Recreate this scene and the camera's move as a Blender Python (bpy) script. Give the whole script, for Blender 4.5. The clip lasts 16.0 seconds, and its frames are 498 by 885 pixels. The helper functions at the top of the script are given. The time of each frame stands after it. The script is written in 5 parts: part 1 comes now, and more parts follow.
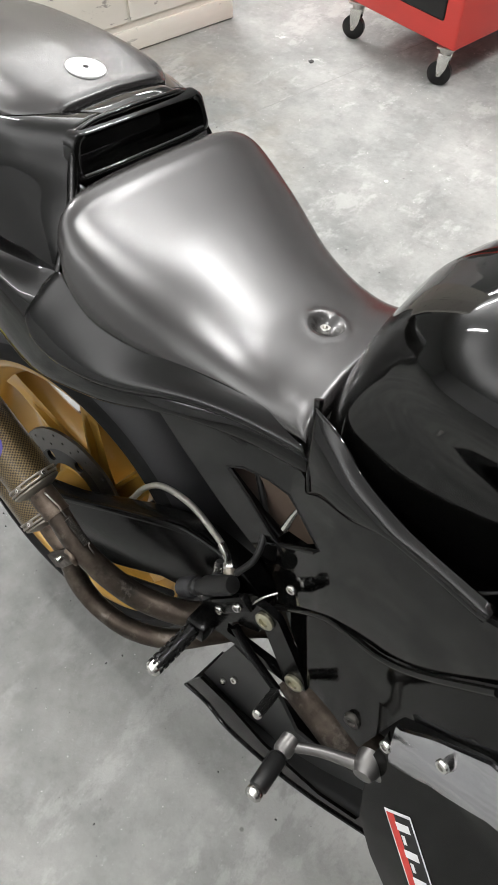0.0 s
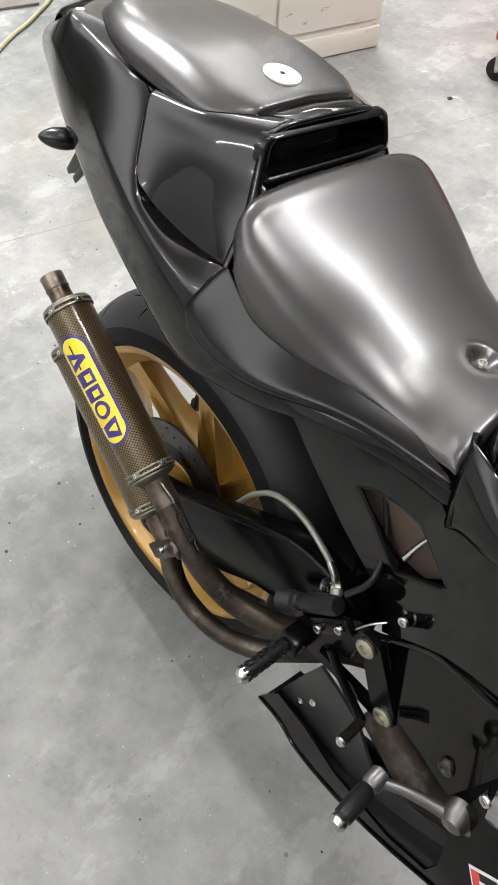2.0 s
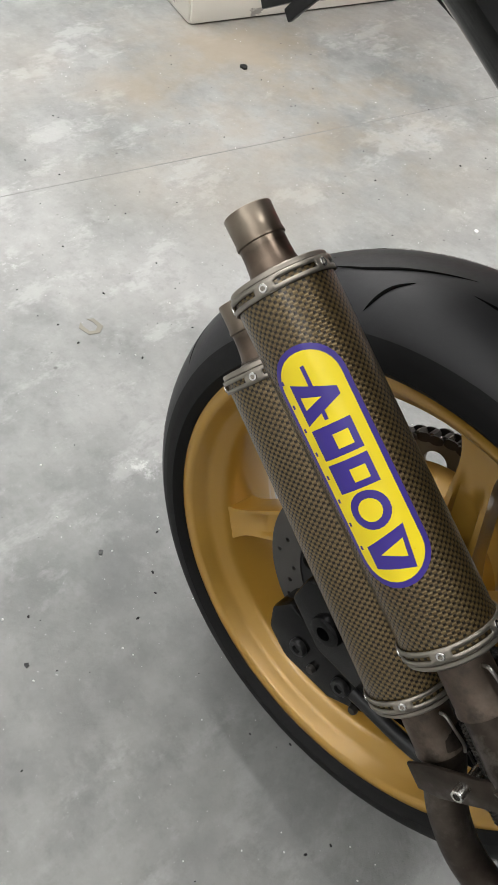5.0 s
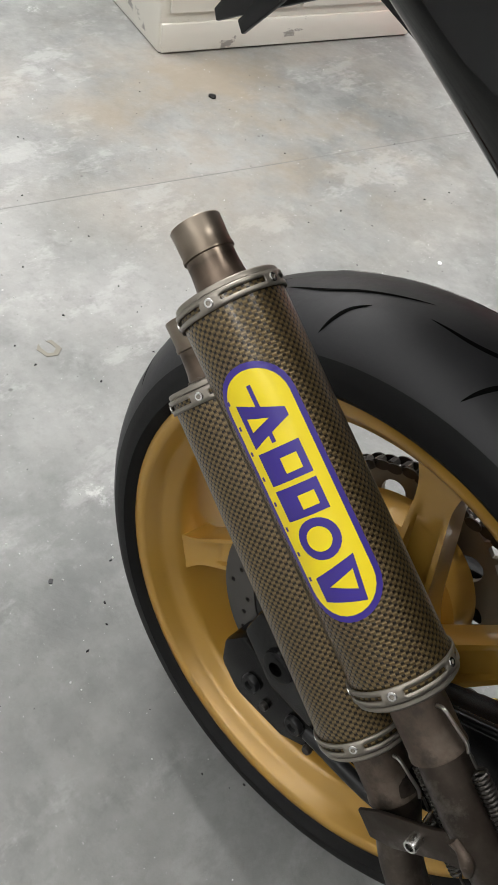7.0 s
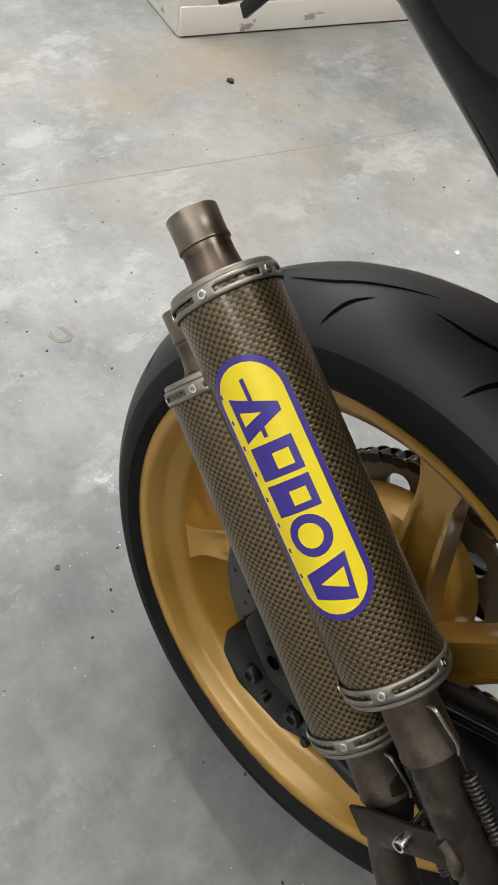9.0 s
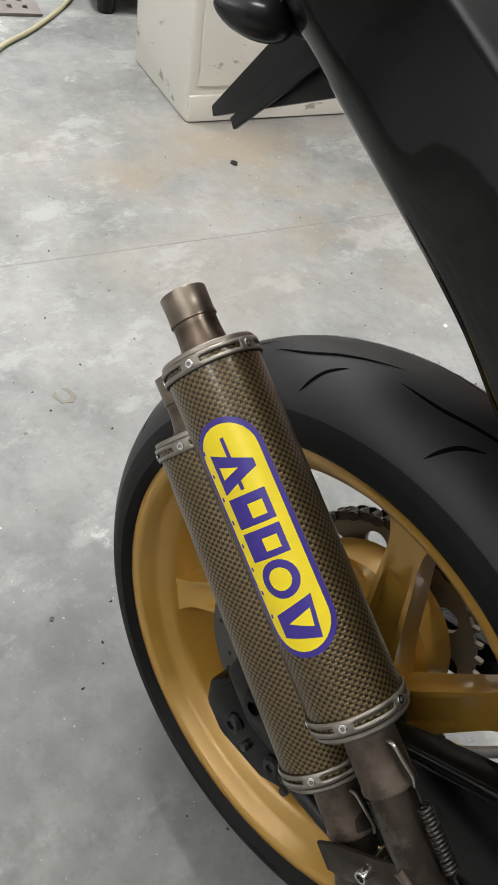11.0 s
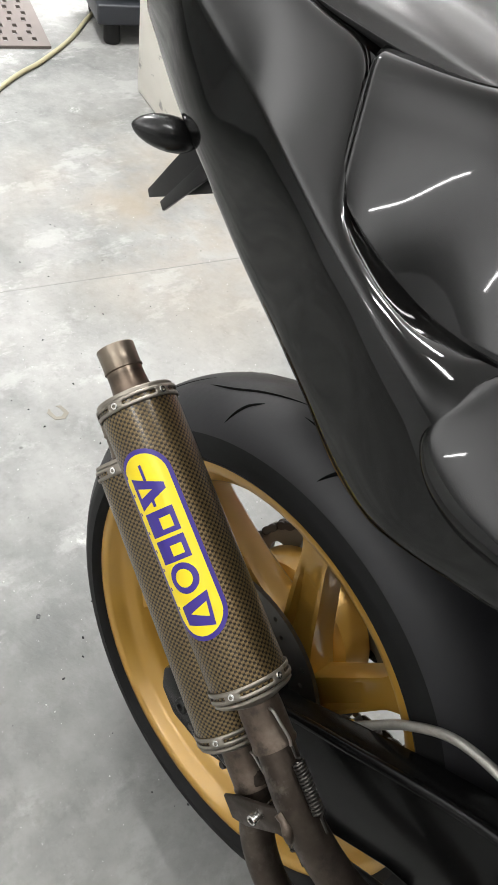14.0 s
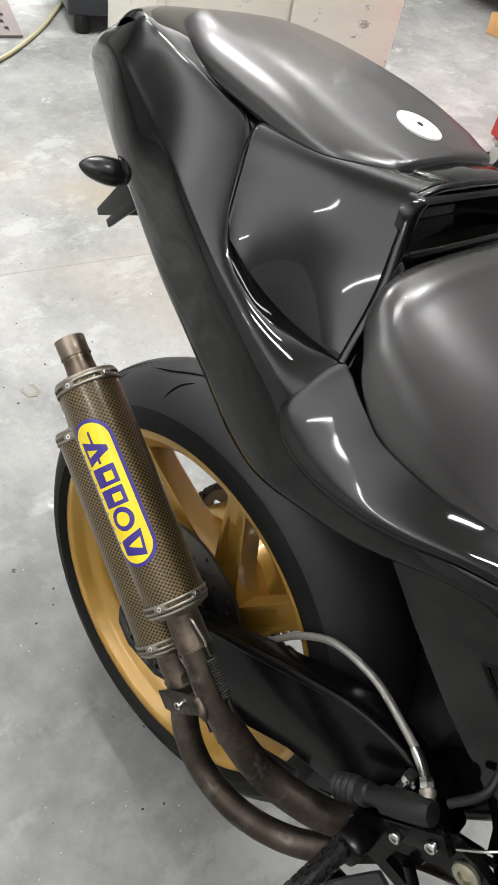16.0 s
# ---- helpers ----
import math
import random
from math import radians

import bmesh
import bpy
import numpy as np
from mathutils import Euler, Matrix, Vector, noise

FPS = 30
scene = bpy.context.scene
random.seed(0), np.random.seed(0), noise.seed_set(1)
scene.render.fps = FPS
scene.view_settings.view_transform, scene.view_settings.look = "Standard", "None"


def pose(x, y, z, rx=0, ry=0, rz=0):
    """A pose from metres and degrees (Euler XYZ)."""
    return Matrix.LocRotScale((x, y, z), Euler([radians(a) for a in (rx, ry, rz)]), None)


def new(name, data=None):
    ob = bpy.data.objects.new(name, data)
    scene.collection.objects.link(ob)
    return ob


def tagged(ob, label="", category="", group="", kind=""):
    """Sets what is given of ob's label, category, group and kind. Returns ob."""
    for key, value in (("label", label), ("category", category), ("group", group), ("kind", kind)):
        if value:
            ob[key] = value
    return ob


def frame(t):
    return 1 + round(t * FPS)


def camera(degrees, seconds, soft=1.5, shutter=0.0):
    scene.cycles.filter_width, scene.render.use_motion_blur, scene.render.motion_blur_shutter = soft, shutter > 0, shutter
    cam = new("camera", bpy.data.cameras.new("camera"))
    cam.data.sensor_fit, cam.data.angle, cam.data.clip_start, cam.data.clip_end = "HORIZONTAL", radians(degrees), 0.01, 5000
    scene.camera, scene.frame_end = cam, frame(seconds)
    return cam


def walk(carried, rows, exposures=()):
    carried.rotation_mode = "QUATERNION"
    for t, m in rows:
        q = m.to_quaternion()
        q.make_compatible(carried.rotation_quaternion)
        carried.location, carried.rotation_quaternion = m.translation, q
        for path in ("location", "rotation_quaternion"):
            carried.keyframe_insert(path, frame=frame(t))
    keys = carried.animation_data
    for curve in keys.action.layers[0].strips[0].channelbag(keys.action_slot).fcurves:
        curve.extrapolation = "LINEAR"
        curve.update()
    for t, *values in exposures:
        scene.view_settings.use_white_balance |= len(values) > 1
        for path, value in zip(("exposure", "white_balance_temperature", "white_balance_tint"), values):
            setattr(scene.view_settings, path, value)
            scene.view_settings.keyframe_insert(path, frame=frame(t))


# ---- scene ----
# ------------------------------------------------------------ camera
DZ = 0.012
cam = camera(37.8, 16.0)
ROWS = [
    (0, 0.6023, -0.3494, 1.3188, 35.28, 0.59, 38.47),
    (0.5, 0.5931, -0.3685, 1.3153, 36.09, 0.96, 42.08),
    (1, 0.5728, -0.3858, 1.3176, 36.3, 0.7, 44.99),
    (1.5, 0.5703, -0.3992, 1.3183, 36.63, 0.24, 47.22),
    (2, 0.5451, -0.4063, 1.3095, 36.72, -1.18, 48.5),
    (2.5, 0.4542, -0.3708, 1.2853, 37.29, -2.77, 50.28),
    (3, 0.3173, -0.36, 1.2295, 36.82, -3.45, 50.84),
    (3.5, 0.1882, -0.3748, 1.1318, 35.34, -3.05, 48.57),
    (4, 0.1285, -0.376, 1.0228, 35.05, -3.91, 47.08),
    (6.5, 0.079, -0.3743, 0.9307, 38.99, -8.03, 46.13),
    (7, 0.0919, -0.3564, 0.9314, 38.87, -8.41, 45.7),
    (7.5, 0.0974, -0.3528, 0.9308, 38.27, -8.04, 46.03),
    (8, 0.0965, -0.3549, 0.9226, 38.01, -7.95, 46.75),
    (8.5, 0.0957, -0.3489, 0.9291, 37.9, -8.26, 46.88),
    (9, 0.097, -0.3421, 0.9318, 37.63, -7.86, 47.32),
    (11.5, 0.1323, -0.3673, 0.9769, 43.47, -8.42, 48.52),
    (12, 0.1326, -0.372, 0.9899, 43.79, -7.99, 48.75),
    (12.5, 0.1471, -0.3545, 1.0236, 43.42, -7.46, 48.09),
    (13, 0.1863, -0.3449, 1.0393, 42.79, -7.5, 47.9),
    (13.5, 0.2159, -0.3415, 1.0495, 42.79, -7.68, 48.39),
    (14, 0.2174, -0.354, 1.0694, 42.85, -7.78, 49.43),
    (14.5, 0.2142, -0.3597, 1.0862, 42.33, -8.06, 49.73),
    (15, 0.2246, -0.3685, 1.1273, 41.76, -8.65, 49.95),
    (15.5, 0.2897, -0.3831, 1.1637, 41.57, -8.62, 50.23),
    (16, 0.3265, -0.3975, 1.1861, 41.29, -8.88, 48.32),
]
walk(cam, [(r[0], pose(r[1], r[2], r[3] - DZ, r[4], r[5], r[6])) for r in ROWS],
     exposures=[(0, 0.22), (1.5, 0.19), (3, 0.29), (4, 0.03), (6.5, -0.12), (9, -0.12), (11.5, -0.14), (12.5, -0.05), (14, 0.27), (15, 0.25), (16, 0.22)])

# ------------------------------------------------------------ light
world = bpy.data.worlds.new("workshop_air")
world.use_nodes = True
world.node_tree.nodes["Background"].inputs[0].default_value = (0.9, 0.95, 1.0, 1)
world.node_tree.nodes["Background"].inputs[1].default_value = 0.05
scene.world = world
scene.view_settings.exposure = 0.0


def tube_or_fill_lamp(x, y, turn, watts, length=1.45, up=False):
    data = bpy.data.lights.new("tube_or_fill_lamp", "AREA")
    data.shape, data.size, data.size_y, data.energy = "RECTANGLE", length, 0.07, watts
    data.color = (1.0, 0.99, 0.982)
    ob = new("tube_or_fill_lamp", data)
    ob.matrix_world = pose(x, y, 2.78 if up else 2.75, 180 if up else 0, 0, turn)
    return ob


for lx, ly, watts, turn, length in (
    (0.75, 2.10, 30, 75, 0.6), (0.45, 1.2, 12, 75, 0.6), (0.6, 0.3, 16, 75, 0.6), (-2.2, 0.6, 58, -5, 1.2), (-2.6, 4.6, 8, -5, 1.2),
    (0.22, -1.97, 4, 48, 0.6),
):
    tube_or_fill_lamp(lx, ly, turn, watts, length).data.size_y = 0.035 if watts < 8 else 0.07
# lamps for the cushion's highlights, with an added tilt that spares the floor
for lx, ly, watts in ((-2.7, 2.7, 12), (-3.7, 3.1, 95), (-4.9, 3.5, 100), (-3.6, 4.4, 30)):
    ob = tube_or_fill_lamp(lx, ly, 0, watts, 1.2)
    ob.matrix_world = Matrix.Translation((lx, ly, 2.75)) @ (Vector((-0.1, 0.05, 0.95)) - Vector((lx, ly, 2.75))).to_track_quat("-Z", "Y").to_matrix().to_4x4()
# upward fill lamps added to brighten the ceiling; no such fittings are known
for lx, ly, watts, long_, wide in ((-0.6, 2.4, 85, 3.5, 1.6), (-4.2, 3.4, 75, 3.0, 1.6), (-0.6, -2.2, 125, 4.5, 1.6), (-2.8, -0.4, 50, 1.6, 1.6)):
    ob = tube_or_fill_lamp(lx, ly, -5, watts, long_, up=True)
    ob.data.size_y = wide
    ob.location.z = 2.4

# ------------------------------------------------------------ materials


class Nodes:
    """A small writer of node materials."""

    def __init__(self, name, base=(0.5, 0.5, 0.5), rough=0.5, metal=0.0, coat=0.0):
        self.m = bpy.data.materials.new(name)
        self.m.use_nodes = True
        self.t = self.m.node_tree
        self.b = self.t.nodes["Principled BSDF"]
        self.b.inputs["Base Color"].default_value = (*base, 1)
        self.b.inputs["Roughness"].default_value = rough
        self.b.inputs["Metallic"].default_value = metal
        self.b.inputs["Coat Weight"].default_value = coat
        self.b.inputs["Coat Roughness"].default_value = 0.06

    def node(self, kind, links=(), **values):
        n = self.t.nodes.new(kind)
        for k, v in values.items():
            if k in n.inputs:
                n.inputs[k].default_value = v
            else:
                setattr(n, k, v)
        for key, out in links:
            self.t.links.new(out, n.inputs[key])
        return n

    def coords(self, which="Object"):
        return self.node("ShaderNodeTexCoord").outputs[which]

    def noise(self, scale, detail=4.0, rough=0.6, vector=None, stretch=None):
        vector = vector or self.coords()
        if stretch:
            vector = self.node("ShaderNodeMapping", [("Vector", vector)], Scale=stretch).outputs[0]
        return self.node("ShaderNodeTexNoise", [("Vector", vector)], Scale=scale, Detail=detail, Roughness=rough).outputs["Fac"]

    def ramp(self, fac, *stops):
        n = self.node("ShaderNodeValToRGB", [("Fac", fac)])
        e = n.color_ramp.elements
        while len(e) < len(stops):
            e.new(0.5)
        for el, (p, c) in zip(e, stops):
            el.position = p
            el.color = (*c, 1) if not isinstance(c, float) else (c, c, c, 1)
        return n.outputs["Color"]

    def mix(self, fac, a, b, mode="MIX"):
        n = self.node("ShaderNodeMix", data_type="RGBA", blend_type=mode)
        for key, v in ((0, fac), (6, a), (7, b)):
            if isinstance(v, (float, int)):
                n.inputs[key].default_value = v if key == 0 else (v, v, v, 1)
            elif isinstance(v, tuple):
                n.inputs[key].default_value = (*v, 1)
            else:
                self.t.links.new(v, n.inputs[key])
        return n.outputs[2]

    def math(self, op, a, b=0.0, c=None):
        n = self.node("ShaderNodeMath", operation=op)
        if c is not None:
            n.inputs[2].default_value = c
        for key, v in ((0, a), (1, b)):
            if isinstance(v, (float, int)):
                n.inputs[key].default_value = v
            else:
                self.t.links.new(v, n.inputs[key])
        return n.outputs[0]

    def out(self, key, value):
        self.t.links.new(value, self.b.inputs[key])
        return self

    def bump(self, height, strength=0.3, distance=0.002):
        n = self.node("ShaderNodeBump", [("Height", height)], Strength=strength, Distance=distance)
        return self.out("Normal", n.outputs[0])


def simple(name, base, rough, metal=0.0, coat=0.0, grain=40.0, vary=0.25, relief=0.15, wear=0.12):
    """Paint, plastic or metal with mottling, fine relief and uneven gloss."""
    n = Nodes(name, base, rough, metal, coat)
    f = n.noise(grain, 5)
    g = n.noise(grain * 0.13, 3)
    lo = tuple(c * (1 - vary) for c in base)
    hi = tuple(min(1, c * (1 + vary)) for c in base)
    n.out("Base Color", n.mix(g, n.mix(f, lo, base), hi))
    n.out("Roughness", n.math("ADD", n.math("MULTIPLY", f, wear), rough - wear / 2))
    n.bump(f, relief, 0.0006)
    return n.m


MAT = dict(
    gloss=simple("gloss_black_paint", (0.002, 0.002, 0.0018), 0.055, 0, 0.0, 60, 0.3, 0.02, 0.05),
    frame=simple("black_frame_paint", (0.003, 0.003, 0.003), 0.24, 0, 0.0, 70, 0.3, 0.05),
    vinyl=simple("satin_seat_vinyl", (0.024, 0.0225, 0.022), 0.265, 0, 0.0, 900, 0.2, 0.12, 0.06),
    rubber=simple("tyre_rubber", (0.014, 0.014, 0.0155), 0.50, 0, 0, 160, 0.3, 0.25),
    plastic=simple("black_plastic", (0.012, 0.012, 0.012), 0.35, 0, 0, 200, 0.3, 0.1),
    gold=simple("gold_wheel_paint", (0.40, 0.224, 0.036), 0.32, 0.3, 0.6, 50, 0.10, 0.03),
    steel=simple("brushed_steel", (0.45, 0.43, 0.40), 0.30, 1.0, 0, 220, 0.2, 0.1),
    silver=simple("silver_bolt_metal", (0.62, 0.61, 0.58), 0.25, 1.0, 0, 150, 0.15, 0.05),
    white=simple("white_badge", (0.78, 0.78, 0.78), 0.35, 0, 0, 90, 0.06, 0.02),
    red=simple("red_cart_paint", (0.55, 0.035, 0.025), 0.35, 0, 0.2, 20, 0.1, 0.03),
    yellow=simple("yellow_sticker", (0.85, 0.68, 0.01), 0.30, 0, 0, 120, 0.05, 0.02),
    blue=simple("blue_sticker", (0.038, 0.020, 0.235), 0.35, 0, 0, 120, 0.1, 0.02),
    dark_wall=simple("dark_unseen_wall", (0.05, 0.05, 0.05), 0.8, 0, 0, 6, 0.3, 0.1),
    wall=simple("workshop_wall", (0.715, 0.72, 0.72), 0.8, 0, 0, 6, 0.1, 0.1),
)
MAT["vinyl"].node_tree.nodes["Principled BSDF"].inputs["IOR"].default_value = 1.74
MAT.update(
    satin=simple("satin_black_fairing", (0.0025, 0.0025, 0.0022), 0.075, 0, 0.0, 40, 0.3, 0.03, 0.08),
    disc=simple("brake_disc_steel", (0.09, 0.085, 0.08), 0.35, 0.8, 0, 90, 0.3, 0.08),
    sprocket=simple("dark_sprocket_metal", (0.16, 0.14, 0.11), 0.45, 0.7, 0, 60, 0.4, 0.1),
    groove=simple("tread_groove", (0.0025, 0.0025, 0.0025), 0.9, 0, 0, 90, 0.2, 0.1),
    chain=simple("greasy_chain_steel", (0.035, 0.030, 0.026), 0.45, 0.6, 0, 120, 0.5, 0.2),
    dark_steel=simple("dark_spring_steel", (0.06, 0.055, 0.05), 0.35, 0.8, 0, 80, 0.3, 0.1),
    mesh_dark=simple("dark_outlet_mesh", (0.05, 0.05, 0.05), 0.4, 0.4, 0, 700, 0.9, 0.6),
    lens_red=simple("dark_red_lens", (0.10, 0.010, 0.010), 0.12, 0, 0.5, 60, 0.2, 0.02),
    smoke=simple("polished_smoked_metal", (0.45, 0.45, 0.47), 0.14, 1.0, 0.0, 40, 0.2, 0.04, 0.08),
    brass_bolt=simple("dull_brass_bolt", (0.42, 0.40, 0.30), 0.35, 0.9, 0, 120, 0.2, 0.08),
    knurl=simple("knurled_black_alloy", (0.02, 0.02, 0.02), 0.22, 0.3, 0, 200, 0.4, 0.1),
    hose=simple("braided_hose", (0.30, 0.29, 0.26), 0.38, 0.5, 0, 900, 0.4, 0.4),
    yellow_soft=simple("amber_hose_sleeve", (0.60, 0.43, 0.05), 0.45, 0, 0, 150, 0.2, 0.05),
    alloy=simple("bare_cast_alloy", (0.17, 0.165, 0.16), 0.40, 0.9, 0, 70, 0.2, 0.12),
    plastic_soft=simple("semi_gloss_plastic", (0.012, 0.012, 0.012), 0.24, 0, 0, 90, 0.2, 0.04),
    joint=simple("dirty_joint", (0.21, 0.206, 0.197), 0.9, 0, 0, 60, 0.4, 0.3),
    bench=simple("dark_grey_bench_paint", (0.10, 0.105, 0.11), 0.45, 0, 0, 15, 0.2, 0.05),
    ply=simple("orange_plywood", (0.48, 0.27, 0.11), 0.6, 0, 0, 30, 0.3, 0.15),
    grate=simple("rusty_grate_paint", (0.15, 0.128, 0.118), 0.55, 0.2, 0, 30, 0.3, 0.15),
    rack=simple("black_rack_paint", (0.03, 0.033, 0.04), 0.4, 0, 0, 40, 0.2, 0.05),
    hose_yellow=simple("dull_yellow_hose", (0.36, 0.33, 0.20), 0.5, 0, 0, 60, 0.2, 0.05),
    sidewall=simple("sidewall_rubber", (0.007, 0.007, 0.007), 0.62, 0, 0, 120, 0.3, 0.25),
    band=simple("dull_clamp_steel", (0.25, 0.225, 0.19), 0.42, 0.75, 0, 160, 0.25, 0.15, 0.2),
    heel=simple("worn_satin_plate", (0.040, 0.040, 0.040), 0.42, 0.2, 0, 90, 0.3, 0.1),
    inner=simple("dusty_brown_plastic", (0.10, 0.072, 0.055), 0.55, 0, 0, 40, 0.4, 0.1),
    tape=simple("brown_tape", (0.20, 0.185, 0.15), 0.6, 0, 0, 90, 0.3, 0.1),
    grit=simple("pale_grit", (0.55, 0.55, 0.53), 0.6, 0, 0, 400, 0.3, 0.1),
    # flat black for the cushion's shadow gap and for dirt crumbs
    black_hole=simple("black_gap_and_dirt", (0.01, 0.01, 0.01), 0.8, 0, 0, 90, 0.2, 0.2),
)


for key_, level in (("sidewall", 0.18), ("rubber", 0.40), ("plastic", 0.28), ("groove", 0.05), ("frame", 0.2), ("satin", 0.2), ("gloss", 0.42)):
    MAT[key_].node_tree.nodes["Principled BSDF"].inputs["Specular IOR Level"].default_value = level


def titan_mat():
    """Outlet steel, straw to brown by its own heat bands along z."""
    n = Nodes("heat_tinted_steel", (0.4, 0.35, 0.3), 0.28, 1.0)
    z = n.node("ShaderNodeSeparateXYZ", [("Vector", n.coords())]).outputs[2]
    t = n.math("ADD", n.math("MULTIPLY", z, -22.0), n.math("MULTIPLY", n.noise(60), 0.25))
    n.out("Base Color", n.ramp(t, (0.1, (0.13, 0.10, 0.078)), (0.40, (0.17, 0.130, 0.100)), (0.58, (0.10, 0.078, 0.060)), (0.70, (0.185, 0.150, 0.115)), (1.0, (0.25, 0.21, 0.165))))
    stain = n.ramp(n.noise(40, 6, 0.7), (0.40, 0.32), (0.65, 0.50))
    n.out("Roughness", stain)
    n.bump(n.noise(120, 4), 0.1, 0.0006)
    return n.m


def pipe_mat(name="stained_exhaust_steel", gain=1.0):
    """Exhaust steel with burnt brown bands, grey rubbed patches and dull soot."""
    n = Nodes(name, (0.1, 0.07, 0.05), 0.45, 0.8)
    a, b, c = n.noise(11, 6, 0.65), n.noise(26, 7, 0.7), n.noise(90, 4)
    base = n.ramp(a, (0.34, (0.020, 0.016, 0.013)), (0.50, (0.052, 0.040, 0.031)), (0.66, (0.100, 0.082, 0.066)))
    base = n.mix(n.ramp(b, (0.54, 0.0), (0.68, 0.8)), base, (0.15, 0.132, 0.115))
    base = n.mix(n.ramp(b, (0.30, 0.8), (0.42, 0.0)), base, (0.022, 0.018, 0.015))
    n.out("Base Color", n.mix(1.0, base, (gain, gain, gain), "MULTIPLY"))
    n.out("Roughness", n.ramp(b, (0.35, 0.62), (0.65, 0.30)))
    n.bump(c, 0.15, 0.0008)
    return n.m


def weave_mat():
    """Carbon and amber fibre weave wound round the silencer, under clear resin."""
    n = Nodes("carbon_weave", (0.1, 0.07, 0.03), 0.38, 0.62, 0.5)
    n.b.inputs["Coat Roughness"].default_value = 0.13
    sep = n.node("ShaderNodeSeparateXYZ", [("Vector", n.coords())])
    around = n.math("MULTIPLY", n.math("ARCTAN2", sep.outputs[1], sep.outputs[0]), 78 / (2 * math.pi))
    along_ = n.math("MULTIPLY", sep.outputs[2], 1 / 0.0021)
    wob = n.math("MULTIPLY", n.math("SUBTRACT", n.noise(90, 2), 0.5), 0.35)
    ang, row = n.math("ADD", around, wob), n.math("ADD", along_, wob)
    # dark cells alternate with amber ones, which close in round them
    step = n.math("WRAP", n.math("ADD", n.math("FLOOR", ang), n.math("FLOOR", row)), 2.0, 0.0)
    cross, up = n.math("PINGPONG", ang, 0.5), n.math("PINGPONG", row, 0.5)
    inside = n.math("MULTIPLY", n.math("GREATER_THAN", cross, 0.07), n.math("GREATER_THAN", up, 0.16))
    over = n.math("SUBTRACT", 1.0, n.math("MULTIPLY", n.math("GREATER_THAN", step, 0.5), inside))
    yarn = n.math("MINIMUM", n.math("ADD", n.math("MULTIPLY", up, 3.0), 0.25), 1.0)
    fibre = n.noise(1400, 2, 0.5, stretch=(1, 1, 0.3))
    tint = n.noise(45, 3)
    amber = n.mix(tint, (0.16, 0.112, 0.044), (0.27, 0.195, 0.084))
    dark = n.mix(fibre, (0.008, 0.0065, 0.004), (0.030, 0.022, 0.013))
    gold = n.mix(yarn, (0.03, 0.02, 0.008), n.mix(fibre, amber, (0.13, 0.085, 0.035)))
    n.out("Base Color", n.mix(over, dark, gold))
    relief = n.math("ADD", n.math("MULTIPLY", over, 0.5), n.math("ADD", n.math("MULTIPLY", up, n.math("ADD", over, 0.2)), n.math("MULTIPLY", cross, n.math("SUBTRACT", 1.2, over))))
    n.bump(relief, 0.55, 0.0006)
    return n.m


